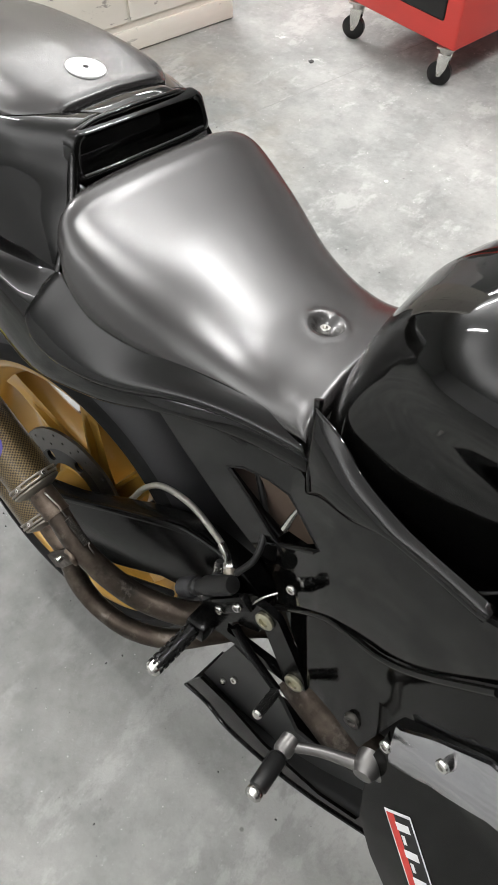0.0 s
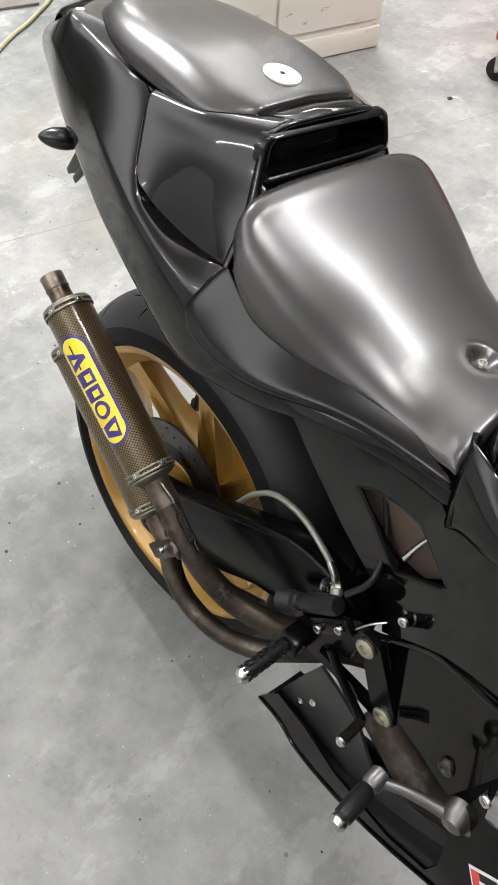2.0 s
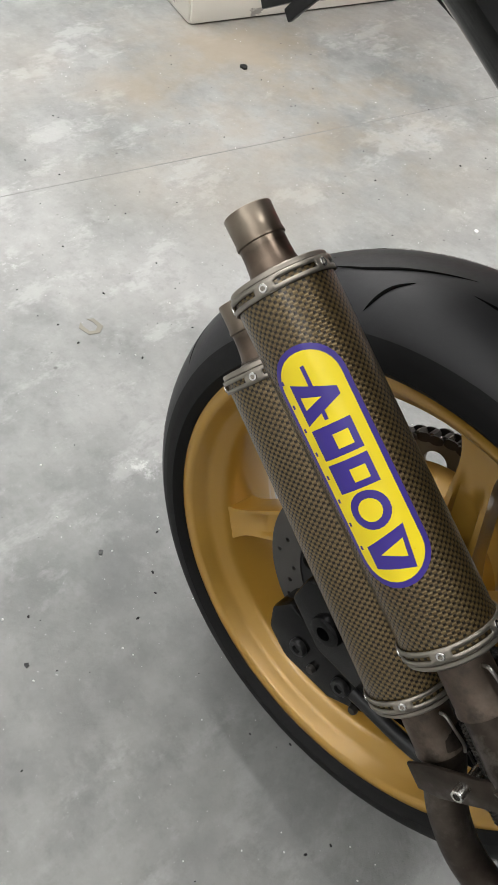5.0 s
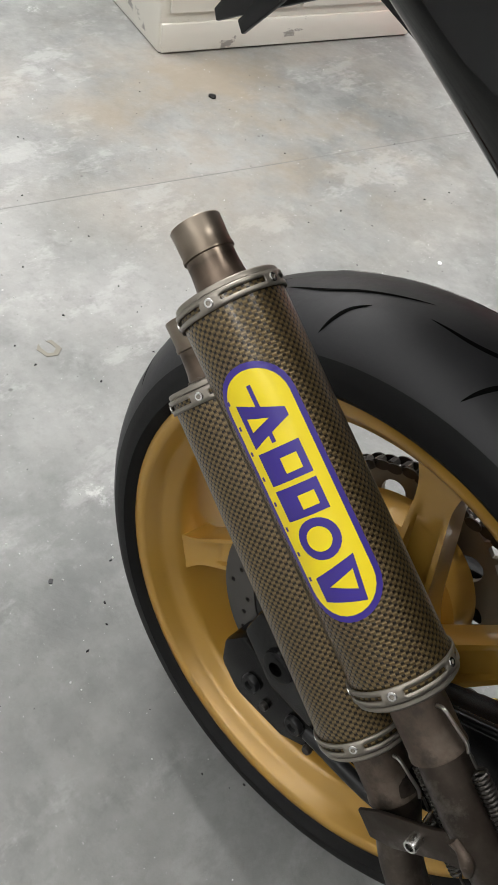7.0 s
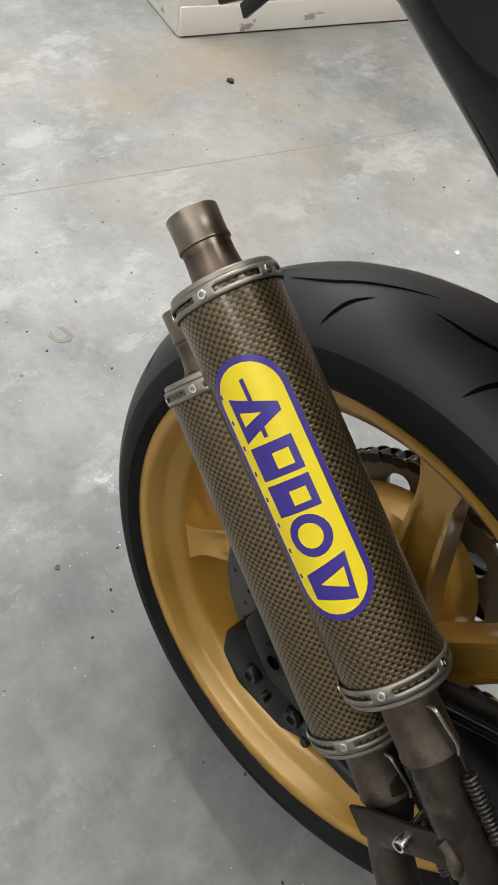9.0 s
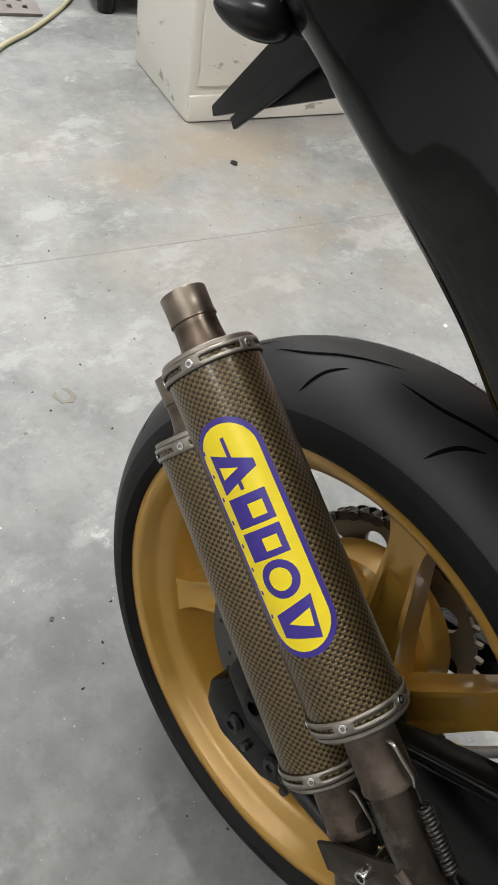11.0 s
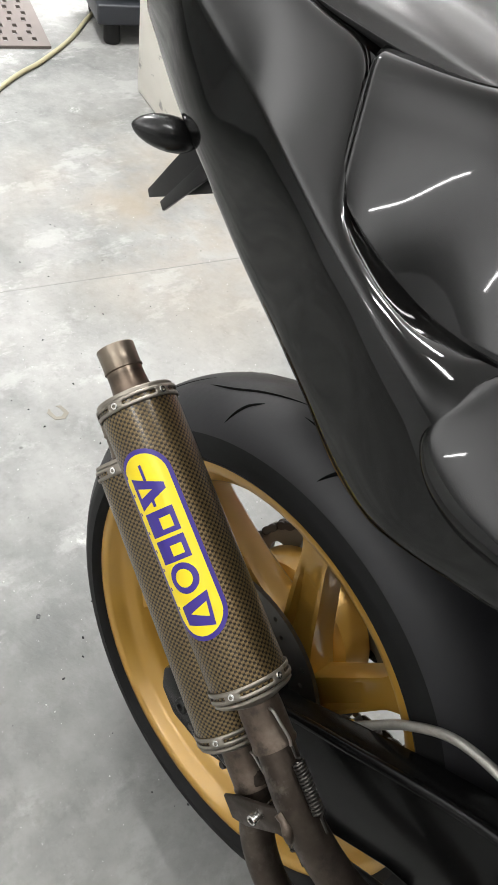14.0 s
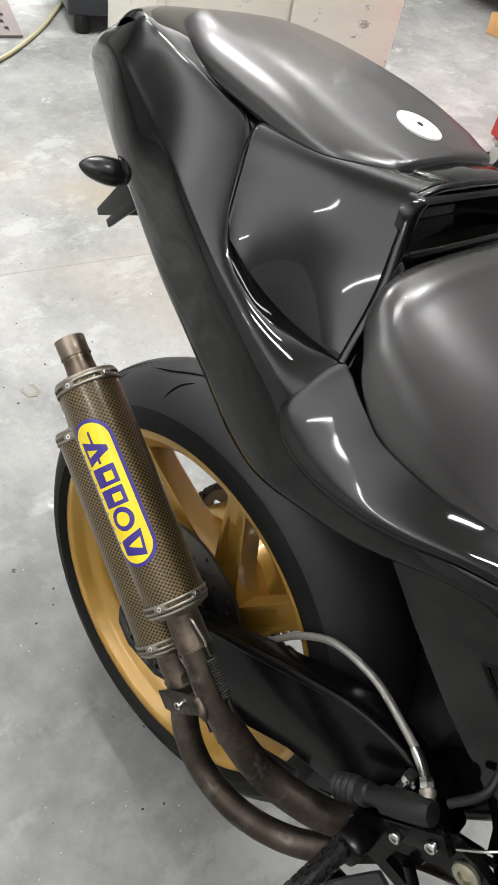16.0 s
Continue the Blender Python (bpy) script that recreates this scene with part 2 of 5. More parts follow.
def floor_mat():
    n = Nodes("concrete_floor", (0.3, 0.3, 0.29), 0.5)
    big = n.noise(1.1, 6, 0.65)
    mid = n.noise(4.2, 8, 0.70)
    blot = n.noise(13.0, 6, 0.66)
    fine = n.noise(42, 8, 0.75)
    grit = n.noise(170, 3, 0.6)
    base = n.ramp(big, (0.34, (0.175, 0.182, 0.178)), (0.52, (0.245, 0.247, 0.238)), (0.66, (0.315, 0.312, 0.298)))
    c = n.mix(n.ramp(mid, (0.44, 0.0), (0.62, 0.52)), base, (0.385, 0.385, 0.372))
    c = n.mix(n.ramp(mid, (0.30, 0.45), (0.44, 0.0)), c, (0.135, 0.138, 0.135))
    c = n.mix(n.ramp(blot, (0.54, 0.0), (0.70, 0.42)), c, (0.42, 0.42, 0.41))
    c = n.mix(n.ramp(blot, (0.28, 0.40), (0.42, 0.0)), c, (0.14, 0.14, 0.137))
    c = n.mix(n.ramp(fine, (0.52, 0.0), (0.70, 0.24)), c, (0.115, 0.117, 0.112))
    c = n.mix(n.ramp(fine, (0.28, 0.34), (0.42, 0.0)), c, (0.44, 0.44, 0.425))
    scuff = n.noise(5.5, 9, 0.72, stretch=(1.0, 0.55, 1.0))
    c = n.mix(n.ramp(scuff, (0.545, 0.0), (0.60, 0.42)), c, (0.46, 0.46, 0.445))
    stain = n.noise(7.0, 10, 0.76, stretch=(0.7, 1.0, 1.0))
    c = n.mix(n.ramp(stain, (0.35, 0.34), (0.43, 0.0)), c, (0.15, 0.152, 0.146))
    c = n.mix(n.ramp(grit, (0.69, 0.0), (0.74, 0.8)), c, (0.62, 0.62, 0.60))
    where = n.node("ShaderNodeVectorMath", [(0, n.coords())], operation="DISTANCE")
    where.inputs[1].default_value = (-1.15, 1.0, 0)
    rust = n.math("MULTIPLY", n.ramp(where.outputs["Value"], (0.25, 1.0), (0.75, 0.0)), n.ramp(n.noise(3.2, 5), (0.42, 0.0), (0.62, 0.75)))
    c = n.mix(rust, c, (0.30, 0.25, 0.185))
    # patchy darker concrete near the rear wheel
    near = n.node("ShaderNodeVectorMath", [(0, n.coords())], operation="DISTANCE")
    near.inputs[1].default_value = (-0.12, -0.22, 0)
    dark_patch = n.math("MULTIPLY", n.ramp(near.outputs["Value"], (0.22, 1.0), (0.55, 0.0)), n.ramp(n.noise(3.6, 6, 0.6), (0.36, 0.05), (0.60, 0.55)))
    c = n.mix(dark_patch, c, (0.105, 0.108, 0.105))
    spots = n.node("ShaderNodeTexVoronoi", [("Vector", n.coords())], Scale=9.0, Randomness=1.0)
    dark = n.math("MULTIPLY", n.ramp(spots.outputs["Distance"], (0.02, 1.0), (0.04, 0.0)), 0.6)
    c = n.mix(dark, c, (0.07, 0.07, 0.065))
    smudge = n.node("ShaderNodeTexVoronoi", [("Vector", n.coords())], Scale=4.2, Randomness=1.0)
    pale = n.math("MULTIPLY", n.ramp(smudge.outputs["Distance"], (0.05, 1.0), (0.16, 0.0)), n.ramp(n.noise(38, 4, 0.7), (0.50, 0.0), (0.60, 0.8)))
    c = n.mix(pale, c, (0.56, 0.56, 0.545))
    n.out("Base Color", c)
    n.b.inputs["Specular IOR Level"].default_value = 0.35
    n.out("Roughness", n.ramp(blot, (0.32, 0.50), (0.62, 0.75)))
    n.bump(n.math("ADD", fine, n.math("MULTIPLY", grit, 0.4)), 0.45, 0.002)
    return n.m


def cream_mat():
    """Cream paint, chipped and grimy near edges and scrapes of its own."""
    n = Nodes("chipped_cream_paint", (0.66, 0.61, 0.52), 0.42)
    chip = n.ramp(n.noise(11, 9, 0.72, stretch=(0.7, 0.7, 1.4)), (0.605, 0.0), (0.635, 1.0))
    rub = n.ramp(n.noise(3.0, 6, 0.6, stretch=(0.6, 0.6, 2.2)), (0.50, 0.0), (0.72, 0.3))
    c = n.mix(n.noise(2.5, 5), (0.70, 0.67, 0.595), (0.77, 0.74, 0.67))
    c = n.mix(rub, c, (0.50, 0.46, 0.39))
    n.out("Base Color", n.mix(n.math("MULTIPLY", chip, 0.8), c, (0.24, 0.22, 0.20)))
    n.bump(chip, -0.3, 0.001)
    return n.m


MAT["pipe"], MAT["pipe_pale"] = pipe_mat(), pipe_mat("scuffed_sleeve_steel", 2.3)
MAT["titan"], MAT["weave"], MAT["floor"], MAT["cream"] = titan_mat(), weave_mat(), floor_mat(), cream_mat()

# ------------------------------------------------------------ mesh helpers


def finish(bm, angle=40):
    bmesh.ops.recalc_face_normals(bm, faces=bm.faces)
    for f in bm.faces:
        f.smooth = True
    lim = radians(angle)
    for e in bm.edges:
        if len(e.link_faces) == 2 and e.calc_face_angle(0) > lim:
            e.smooth = False


def part(name, bm, material, parent=None, label="", angle=40, at=None):
    finish(bm, angle)
    me = bpy.data.meshes.new(name)
    bm.to_mesh(me)
    bm.free()
    me.materials.append(MAT[material] if isinstance(material, str) else material)
    ob = new(name, me)
    if parent:
        ob.parent = parent
    if at is not None:
        ob.matrix_basis = at
    return tagged(ob, label)


def thick(ob, t, offset=-1):
    m = ob.modifiers.new("thickness", "SOLIDIFY")
    m.thickness, m.offset = t, offset
    return ob


def box_bm(size, centre=(0, 0, 0), bevel=0.0, seg=2, m=None):
    bm = bmesh.new()
    bmesh.ops.create_cube(bm, size=1, matrix=Matrix.Translation(centre) @ Matrix.Diagonal((*size, 1)))
    if bevel:
        bmesh.ops.bevel(bm, geom=bm.edges[:], offset=bevel, segments=seg, affect="EDGES", profile=0.5)
    if m:
        bmesh.ops.transform(bm, matrix=m, verts=bm.verts)
    return bm


def along(a, b):
    """A pose at a whose z points to b."""
    a, b = Vector(a), Vector(b)
    return Matrix.Translation(a) @ (b - a).to_track_quat("Z", "Y").to_matrix().to_4x4()


def lathe_bm(profile, seg=48, m=None, closed=False):
    """Spins (radius, height) pairs about z."""
    bm = bmesh.new()
    rings = []
    for r, z in profile:
        rings.append([bm.verts.new((r * math.cos(2 * math.pi * i / seg), r * math.sin(2 * math.pi * i / seg), z)) for i in range(seg)])
    pairs = list(zip(rings, rings[1:])) + ([(rings[-1], rings[0])] if closed else [])
    for a, b in pairs:
        for i in range(seg):
            bm.faces.new((a[i], a[(i + 1) % seg], b[(i + 1) % seg], b[i]))
    if not closed:
        for ring, r in ((rings[0], profile[0][0]), (rings[-1], profile[-1][0])):
            if r > 1e-5:
                bm.faces.new(ring)
    bmesh.ops.remove_doubles(bm, verts=bm.verts, dist=1e-6)
    if m:
        bmesh.ops.transform(bm, matrix=m, verts=bm.verts)
    return bm


def catmull(pts, n):
    """A smooth line through the points, n steps between two of them."""
    p = [Vector(q) for q in pts]
    p = [p[0] * 2 - p[1]] + p + [p[-1] * 2 - p[-2]]
    out = []
    for i in range(1, len(p) - 2):
        for k in range(n):
            t = k / n
            a, b, c, d = p[i - 1:i + 3]
            out.append(0.5 * ((2 * b) + (c - a) * t + (2 * a - 5 * b + 4 * c - d) * t * t + (3 * b - a - 3 * c + d) * t ** 3))
    out.append(p[-2])
    return out


def tube_bm(pts, radius, seg=16, steps=8, caps=True, bm=None):
    """A round pipe along a smooth line; radius a number or one for each point."""
    line = catmull(pts, steps)
    rs = [radius] * len(line) if isinstance(radius, (int, float)) else [v[0] for v in catmull([(r, 0, 0) for r in radius], steps)]
    bm = bm or bmesh.new()
    up = Vector((0.13, 0.2, 1)).normalized()
    rings = []
    for i, p in enumerate(line):
        d = (line[min(i + 1, len(line) - 1)] - line[max(i - 1, 0)]).normalized()
        u = (up - d * up.dot(d)).normalized()
        up = u
        v = d.cross(u)
        rings.append([bm.verts.new(p + rs[i] * (math.cos(2 * math.pi * k / seg) * u + math.sin(2 * math.pi * k / seg) * v)) for k in range(seg)])
    for a, b in zip(rings, rings[1:]):
        for k in range(seg):
            bm.faces.new((a[k], a[(k + 1) % seg], b[(k + 1) % seg], b[k]))
    if caps:
        bm.faces.new(rings[0])
        bm.faces.new(rings[-1])
    return bm


def grid_bm(rows, close=False, bm=None):
    """Faces between rows of points of equal length."""
    bm = bm or bmesh.new()
    vs = [[bm.verts.new(p) for p in r] for r in rows]
    for a, b in zip(vs, vs[1:]):
        n = len(a)
        for k in range(n if close else n - 1):
            q = (a[k], a[(k + 1) % n], b[(k + 1) % n], b[k])
            bm.faces.new(q)
    return bm


def loft_bm(stations, across=5, lengthwise=5, mirror=None, close=False):
    """A skin over cross-sections of equal length, smooth both ways. mirror: the y of the plane over which each half section is mirrored."""
    cols = list(zip(*stations))
    fine = list(zip(*[catmull(c, lengthwise) for c in cols]))
    rows = [catmull(r, across) for r in fine]
    if mirror is not None:
        rows = [r + [Vector((p.x, 2 * mirror - p.y, p.z)) for p in reversed(r)] for r in rows]
    bm = grid_bm(rows, close)
    bmesh.ops.remove_doubles(bm, verts=bm.verts, dist=1e-5)
    return bm


def prism_bm(outline, depth, axis="y", bevel=0.0, bm=None):
    """A plate with that outline (two numbers a point), that thick along the axis."""
    bm = bm or bmesh.new()

    def at(a, b, d):
        return {"x": (d, a, b), "y": (a, d, b), "z": (a, b, d)}[axis]
    lo = [bm.verts.new(at(a, b, -depth / 2)) for a, b in outline]
    hi = [bm.verts.new(at(a, b, depth / 2)) for a, b in outline]
    n = len(outline)
    bm.faces.new(lo)
    bm.faces.new(hi)
    for i in range(n):
        bm.faces.new((lo[i], lo[(i + 1) % n], hi[(i + 1) % n], hi[i]))
    if bevel:
        bmesh.ops.recalc_face_normals(bm, faces=bm.faces)
        bmesh.ops.bevel(bm, geom=[e for e in bm.edges if e.calc_face_angle(0) > 0.6], offset=bevel, segments=2, affect="EDGES", profile=0.5)
    return bm


def circle(r, n, cx=0.0, cz=0.0, start=0.0):
    return [(cx + r * math.cos(start + 2 * math.pi * i / n), cz + r * math.sin(start + 2 * math.pi * i / n)) for i in range(n)]


def plate_bm(outer, holes, depth):
    """A flat plate in x and z with holes through it."""
    bm = bmesh.new()
    edges = []
    for loop in [outer] + holes:
        vs = [bm.verts.new((a, 0, b)) for a, b in loop]
        edges += [bm.edges.new((vs[i], vs[(i + 1) % len(vs)])) for i in range(len(vs))]
    bmesh.ops.triangle_fill(bm, use_beauty=True, use_dissolve=False, edges=edges)
    g = bmesh.ops.extrude_face_region(bm, geom=bm.faces[:])
    bmesh.ops.translate(bm, vec=(0, depth, 0), verts=[v for v in g["geom"] if isinstance(v, bmesh.types.BMVert)])
    bmesh.ops.translate(bm, vec=(0, -depth / 2, 0), verts=bm.verts)
    return bm


def thing(name, label, category, m=None, group="", kind=""):
    ob = new(name)
    ob.empty_display_size = 0.1
    if m:
        ob.matrix_world = m
    return tagged(ob, label, category, group, kind)


# ------------------------------------------------------------ the room
def structure(name, bm, material, label):
    return tagged(part(name, bm, material), label, kind="structure")


# two floor slabs that meet at a shallow joint
JOINT = (Vector((-1.118 - 0.49 * 2, 0.217 - 1.755 * 2, 0)), Vector((-0.628 + 0.49 * 2, 1.972 + 1.755 * 2, 0)))


def slab_bm(sign):
    bm = box_bm((15, 12, 0.2), (-2.7, 1.6, -0.1))
    d = (JOINT[1] - JOINT[0]).normalized()
    no = Vector((-d.y, d.x, 0)) * sign
    bmesh.ops.bisect_plane(bm, geom=bm.verts[:] + bm.edges[:] + bm.faces[:], plane_co=JOINT[0] + no * 0.0015, plane_no=no, clear_inner=True)
    bmesh.ops.holes_fill(bm, edges=[e for e in bm.edges if e.is_boundary])
    return bm


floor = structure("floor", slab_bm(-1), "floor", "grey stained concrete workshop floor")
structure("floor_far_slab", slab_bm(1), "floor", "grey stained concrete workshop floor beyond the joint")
structure("floor_base", box_bm((15, 12, 0.05), (-2.7, 1.6, -0.0255)), "joint", "dirt filled floor joint")
structure("ceiling", box_bm((15.4, 12.4, 0.2), (-2.7, 1.6, 3.3)), "wall", "plain pale workshop ceiling")
structure("wall_west", box_bm((0.2, 12, 3.2), (-10.3, 1.6, 1.6)), "wall", "plain pale workshop wall")
# unseen east wall, coloured dark so the bodywork reflects an unlit side
structure("wall_east", box_bm((0.2, 12, 3.2), (4.9, 1.6, 1.6)), "dark_wall", "plain unseen wall coloured dark for the unlit side")
structure("wall_north", box_bm((15, 0.2, 3.2), (-2.7, 7.7, 1.6)), "wall", "plain pale workshop wall")
# unseen low wall, added only to keep lamp light off the floor
structure("light_blocker", box_bm((0.08, 1.5, 1.2), (0, 0, 0.6), 0.004, 2, pose(-2.52, 2.75, 0, 0, 0, -16)), "wall", "unseen low wall added to shade the floor behind the cabinet")
structure("wall_south", box_bm((15, 0.2, 3.2), (-2.7, -4.5, 1.6)), "wall", "plain pale workshop wall")


def worn_box(size, centre, bevel, material, name, parent, label=""):
    return part(name, box_bm(size, centre, bevel, 3), material, parent, label)


# ---- cream cabinet
CAB = pose(-1.495, 1.026, 0, 0, 0, 73.5)
cabinet = thing("cabinet", "cream painted steel cabinet with chipped lower edges", "cabinet", CAB)
worn_box((0.87, 0.44, 1.86), (0.435, 0.22, 0.93), 0.008, "cream", "body", cabinet)
for k in (0, 1):
    d = worn_box((0.402, 0.012, 1.70), (0.024 + 0.205 + 0.414 * k, -0.0055, 0.105 + 0.85), 0.003, "cream", "door", cabinet)
    part("handle", box_bm((0.018, 0.018, 0.12), (0.39 + 0.07 * k, -0.018, 1.0), 0.004), "steel", d)
worn_box((0.86, 0.010, 0.075), (0.435, -0.0045, 0.042), 0.003, "cream", "plinth", cabinet)

# ---- red tool cart on casters
CART = pose(-0.80, 1.985, 0, 0, 0, -12.6)
cart = thing("tool_cart", "red steel tool cart with black front on swivel casters", "tool cart", CART)
worn_box((0.50, 0.72, 0.72), (0.205, 0.355, 0.490), 0.008, "red", "body", cart)
worn_box((0.36, 0.008, 0.50), (0.215, -0.006, 0.455), 0.006, "plastic", "front_panel", cart, "black front panel")
for cx, cy in ((0.0, 0.02), (0.41, 0.02), (0.0, 0.66), (0.41, 0.66)):
    c = part("caster", box_bm((0.060, 0.050, 0.008), (0, 0, 0.126), 0.003), "steel", cart, "zinc swivel caster", at=pose(cx, cy, 0, 0, 0, 25))
    part("swivel", lathe_bm([(0.0001, 0.1215), (0.020, 0.1215), (0.022, 0.114), (0.018, 0.104), (0.0001, 0.104)], 20), "steel", c)
    for side in (-1, 1):
        part("fork_cheek", prism_bm([(-0.022, 0.106), (0.020, 0.106), (0.012, 0.060), (-0.004, 0.032), (-0.016, 0.032), (-0.020, 0.060)], 0.003, "y", 0.001), "silver", c, at=pose(0, 0.0165 * side, 0))
    part("axle_pin", lathe_bm([(0.0001, -0.022), (0.005, -0.022), (0.005, 0.022), (0.0001, 0.022)], 12, pose(-0.010, 0, 0.040, 90, 0, 0)), "steel", c)
    part("wheel", lathe_bm([(0.006, -0.012), (0.034, -0.012), (0.040, -0.008), (0.040, 0.008), (0.034, 0.012), (0.006, 0.012)], 28, pose(-0.010, 0, 0.040, 90, 0, 0)), "plastic", c, "black caster wheel")

# ---- far corner: grey bench on dark feet, an offcut of plywood
BENCH = pose(-2.15, 3.28, 0, 0, 0, 4)
bench = thing("bench", "dark grey steel bench over a shadowed gap", "bench", BENCH)
worn_box((1.3, 0.5, 0.72), (0.65, 0.40, 0.50), 0.008, "bench", "body", bench)
for fx in (0.08, 1.22):
    worn_box((0.06, 0.4, 0.14), (fx, 0.40, 0.07), 0.004, "plastic", "foot", bench)
board = tagged(part("plywood_offcut", prism_bm([(-0.08, 0), (0.10, 0), (0.12, 0.16), (0.03, 0.20), (-0.03, 0.11), (-0.10, 0.09)], 0.016, "y", 0.002), "ply"), "orange brown plywood offcut leaning by the bench", "board")
board.matrix_world = pose(-1.60, 3.24, 0.0, -14, 0, 4)

# ---- drain grate, rack and floor hose by the cabinet
def grate_bm():
    holes_ = []
    for i in range(9):
        for k in range(6):
            w = 0.016
            x0, y0 = 0.045 + 0.066 * i, 0.04 + 0.052 * k + (0.01 if i % 2 else 0)
            holes_.append([(x0, y0), (x0 + 0.036, y0), (x0 + 0.036, y0 + w), (x0, y0 + w)])
    bm = plate_bm([(0, 0), (0.66, 0), (0.66, 0.36), (0, 0.36)], holes_, 0.010)
    bmesh.ops.rotate(bm, cent=(0, 0, 0), matrix=Matrix.Rotation(radians(-90), 3, "X"), verts=bm.verts)
    return bm


grate = tagged(part("floor_grate", grate_bm(), "grate"), "brownish perforated steel grate on the floor", "grate")
grate.matrix_world = pose(-2.330, 1.060, 0.006, 0, 0, 160)
RACK = pose(-2.30, 1.25, 0, 0, 0, 68)
rack = thing("storage_rack", "black perforated steel rack on a grey base", "rack", RACK)
worn_box((0.68, 0.40, 0.07), (0.33, 0.20, 0.105), 0.010, "rack", "base", rack)
for fx, fy in ((0.05, 0.04), (0.62, 0.04), (0.05, 0.36), (0.62, 0.36)):
    part("foot", lathe_bm([(0.0001, 0.0), (0.028, 0.0), (0.032, 0.01), (0.032, 0.06), (0.02, 0.09), (0.0001, 0.09)], 18, Matrix.Translation((fx, fy, 0))), "plastic", rack)
holes_ = [circle(0.012, 12, 0.07 + 0.09 * i, 0.06 + 0.09 * k) for i in range(7) for k in range(10)]
panel_bm_ = plate_bm([(0, 0), (0.66, 0), (0.66, 0.96), (0, 0.96)], holes_, 0.003)
part("side_sheet", panel_bm_, "rack", rack, at=pose(0.0, 0.03, 0.17))
worn_box((0.64, 0.30, 0.90), (0.33, 0.22, 0.62), 0.004, "bench", "drawer_stack", rack)
line = [(-1.30, -0.95, 0.008), (-1.75, 0.30, 0.008), (-2.11, 0.766, 0.008), (-2.222, 0.954, 0.008), (-2.366, 1.155, 0.008), (-2.50, 1.300, 0.008), (-2.70, 1.50, 0.008), (-3.1, 1.75, 0.008)]
tagged(part("air_hose", tube_bm(line[1:], 0.008, 10, 8), "hose_yellow"), "thin dull yellow air hose on the floor", "hose")

# ---- marks on the floor
def chip_bm(seed, size):
    rnd = random.Random(seed)
    pts = [(size * (0.6 + 0.5 * rnd.random()) * math.cos(a), size * (0.6 + 0.5 * rnd.random()) * math.sin(a)) for a in [2 * math.pi * k / 9 for k in range(9)]]
    return prism_bm(pts, size * 0.35, "z")


for k, (fx, fy, size, mat) in enumerate(((-1.241, 0.999, 0.012, "plastic"), (-0.824, 1.773, 0.011, "plastic"), (-0.343, -0.123, 0.004, "plastic"), (-0.273, -0.290, 0.004, "plastic"), (-0.45, 0.95, 0.006, "white"), (-0.25, 1.35, 0.006, "white"))):
    ob = tagged(part("grit_chip", chip_bm(k, size), mat), "small grit chip lying on the concrete floor", "debris", "grit on the floor")
    ob.matrix_world = Matrix.Translation((fx, fy, size * 0.17))
# a flake of tape stuck on the concrete
flake = tagged(part("tape_flake", prism_bm([(-0.020, -0.008), (-0.010, -0.018), (0.014, -0.014), (0.022, 0.004), (0.012, 0.018), (-0.014, 0.016), (-0.019, 0.006), (-0.008, 0.010), (0.006, 0.010), (0.013, 0.001), (0.008, -0.008), (-0.008, -0.010)], 0.001, "z"), "tape"), "brown tape flake stuck to the concrete floor", "tape")
flake.matrix_world = Matrix.Translation((-0.713, 0.130, 0.0008))
rnd = random.Random(4)
bm = bmesh.new()
for k in range(1100):
    x, y, r = -1.6 + 2.2 * rnd.random(), -0.9 + 3.2 * rnd.random(), 0.0006 + 0.0016 * rnd.random() ** 3
    bmesh.ops.create_cone(bm, cap_ends=True, segments=5, radius1=r, radius2=r * 0.5, depth=r * 0.8, matrix=Matrix.Translation((x, y, r * 0.4)))
tagged(part("floor_grit", bm, "grit"), "scattered pale grit on the concrete floor", "grit", kind="stuff")


bm = bmesh.new()
for k in range(420):
    x, y, r = -1.4 + 2.0 * rnd.random(), -0.9 + 2.2 * rnd.random(), 0.0010 + 0.0022 * rnd.random() ** 3
    bmesh.ops.create_cone(bm, cap_ends=True, segments=5, radius1=r, radius2=r * 0.4, depth=r * 0.7, matrix=pose(x, y, r * 0.35, 0, 0, 360 * rnd.random()) @ Matrix.Diagonal((1, 0.6, 1, 1)))
tagged(part("floor_dirt", bm, "black_hole"), "scattered dark dirt crumbs on the concrete floor", "dirt", kind="stuff")
# ------------------------------------------------------------ the motorcycle
Y0 = 0.008
LEAN_LEFT = 10.97
bike = thing("motorcycle", "gloss black sport motorcycle with gold wheel leaning on its side stand", "motorcycle",
             pose(0, -0.0582, 0.0234 - DZ, -LEAN_LEFT, 0, 0))
AXLE = Vector((0, 0, 0.306))
TO_WHEEL = pose(0, 0, 0.306, 90, 0, 0)


def disc_at(y, bm, parent, name, material, label=""):
    """A flat wheel part drawn in x and z round the axle, moved to its y."""
    bmesh.ops.translate(bm, vec=(0, y, 0.306), verts=bm.verts)
    return part(name, bm, material, parent, label)


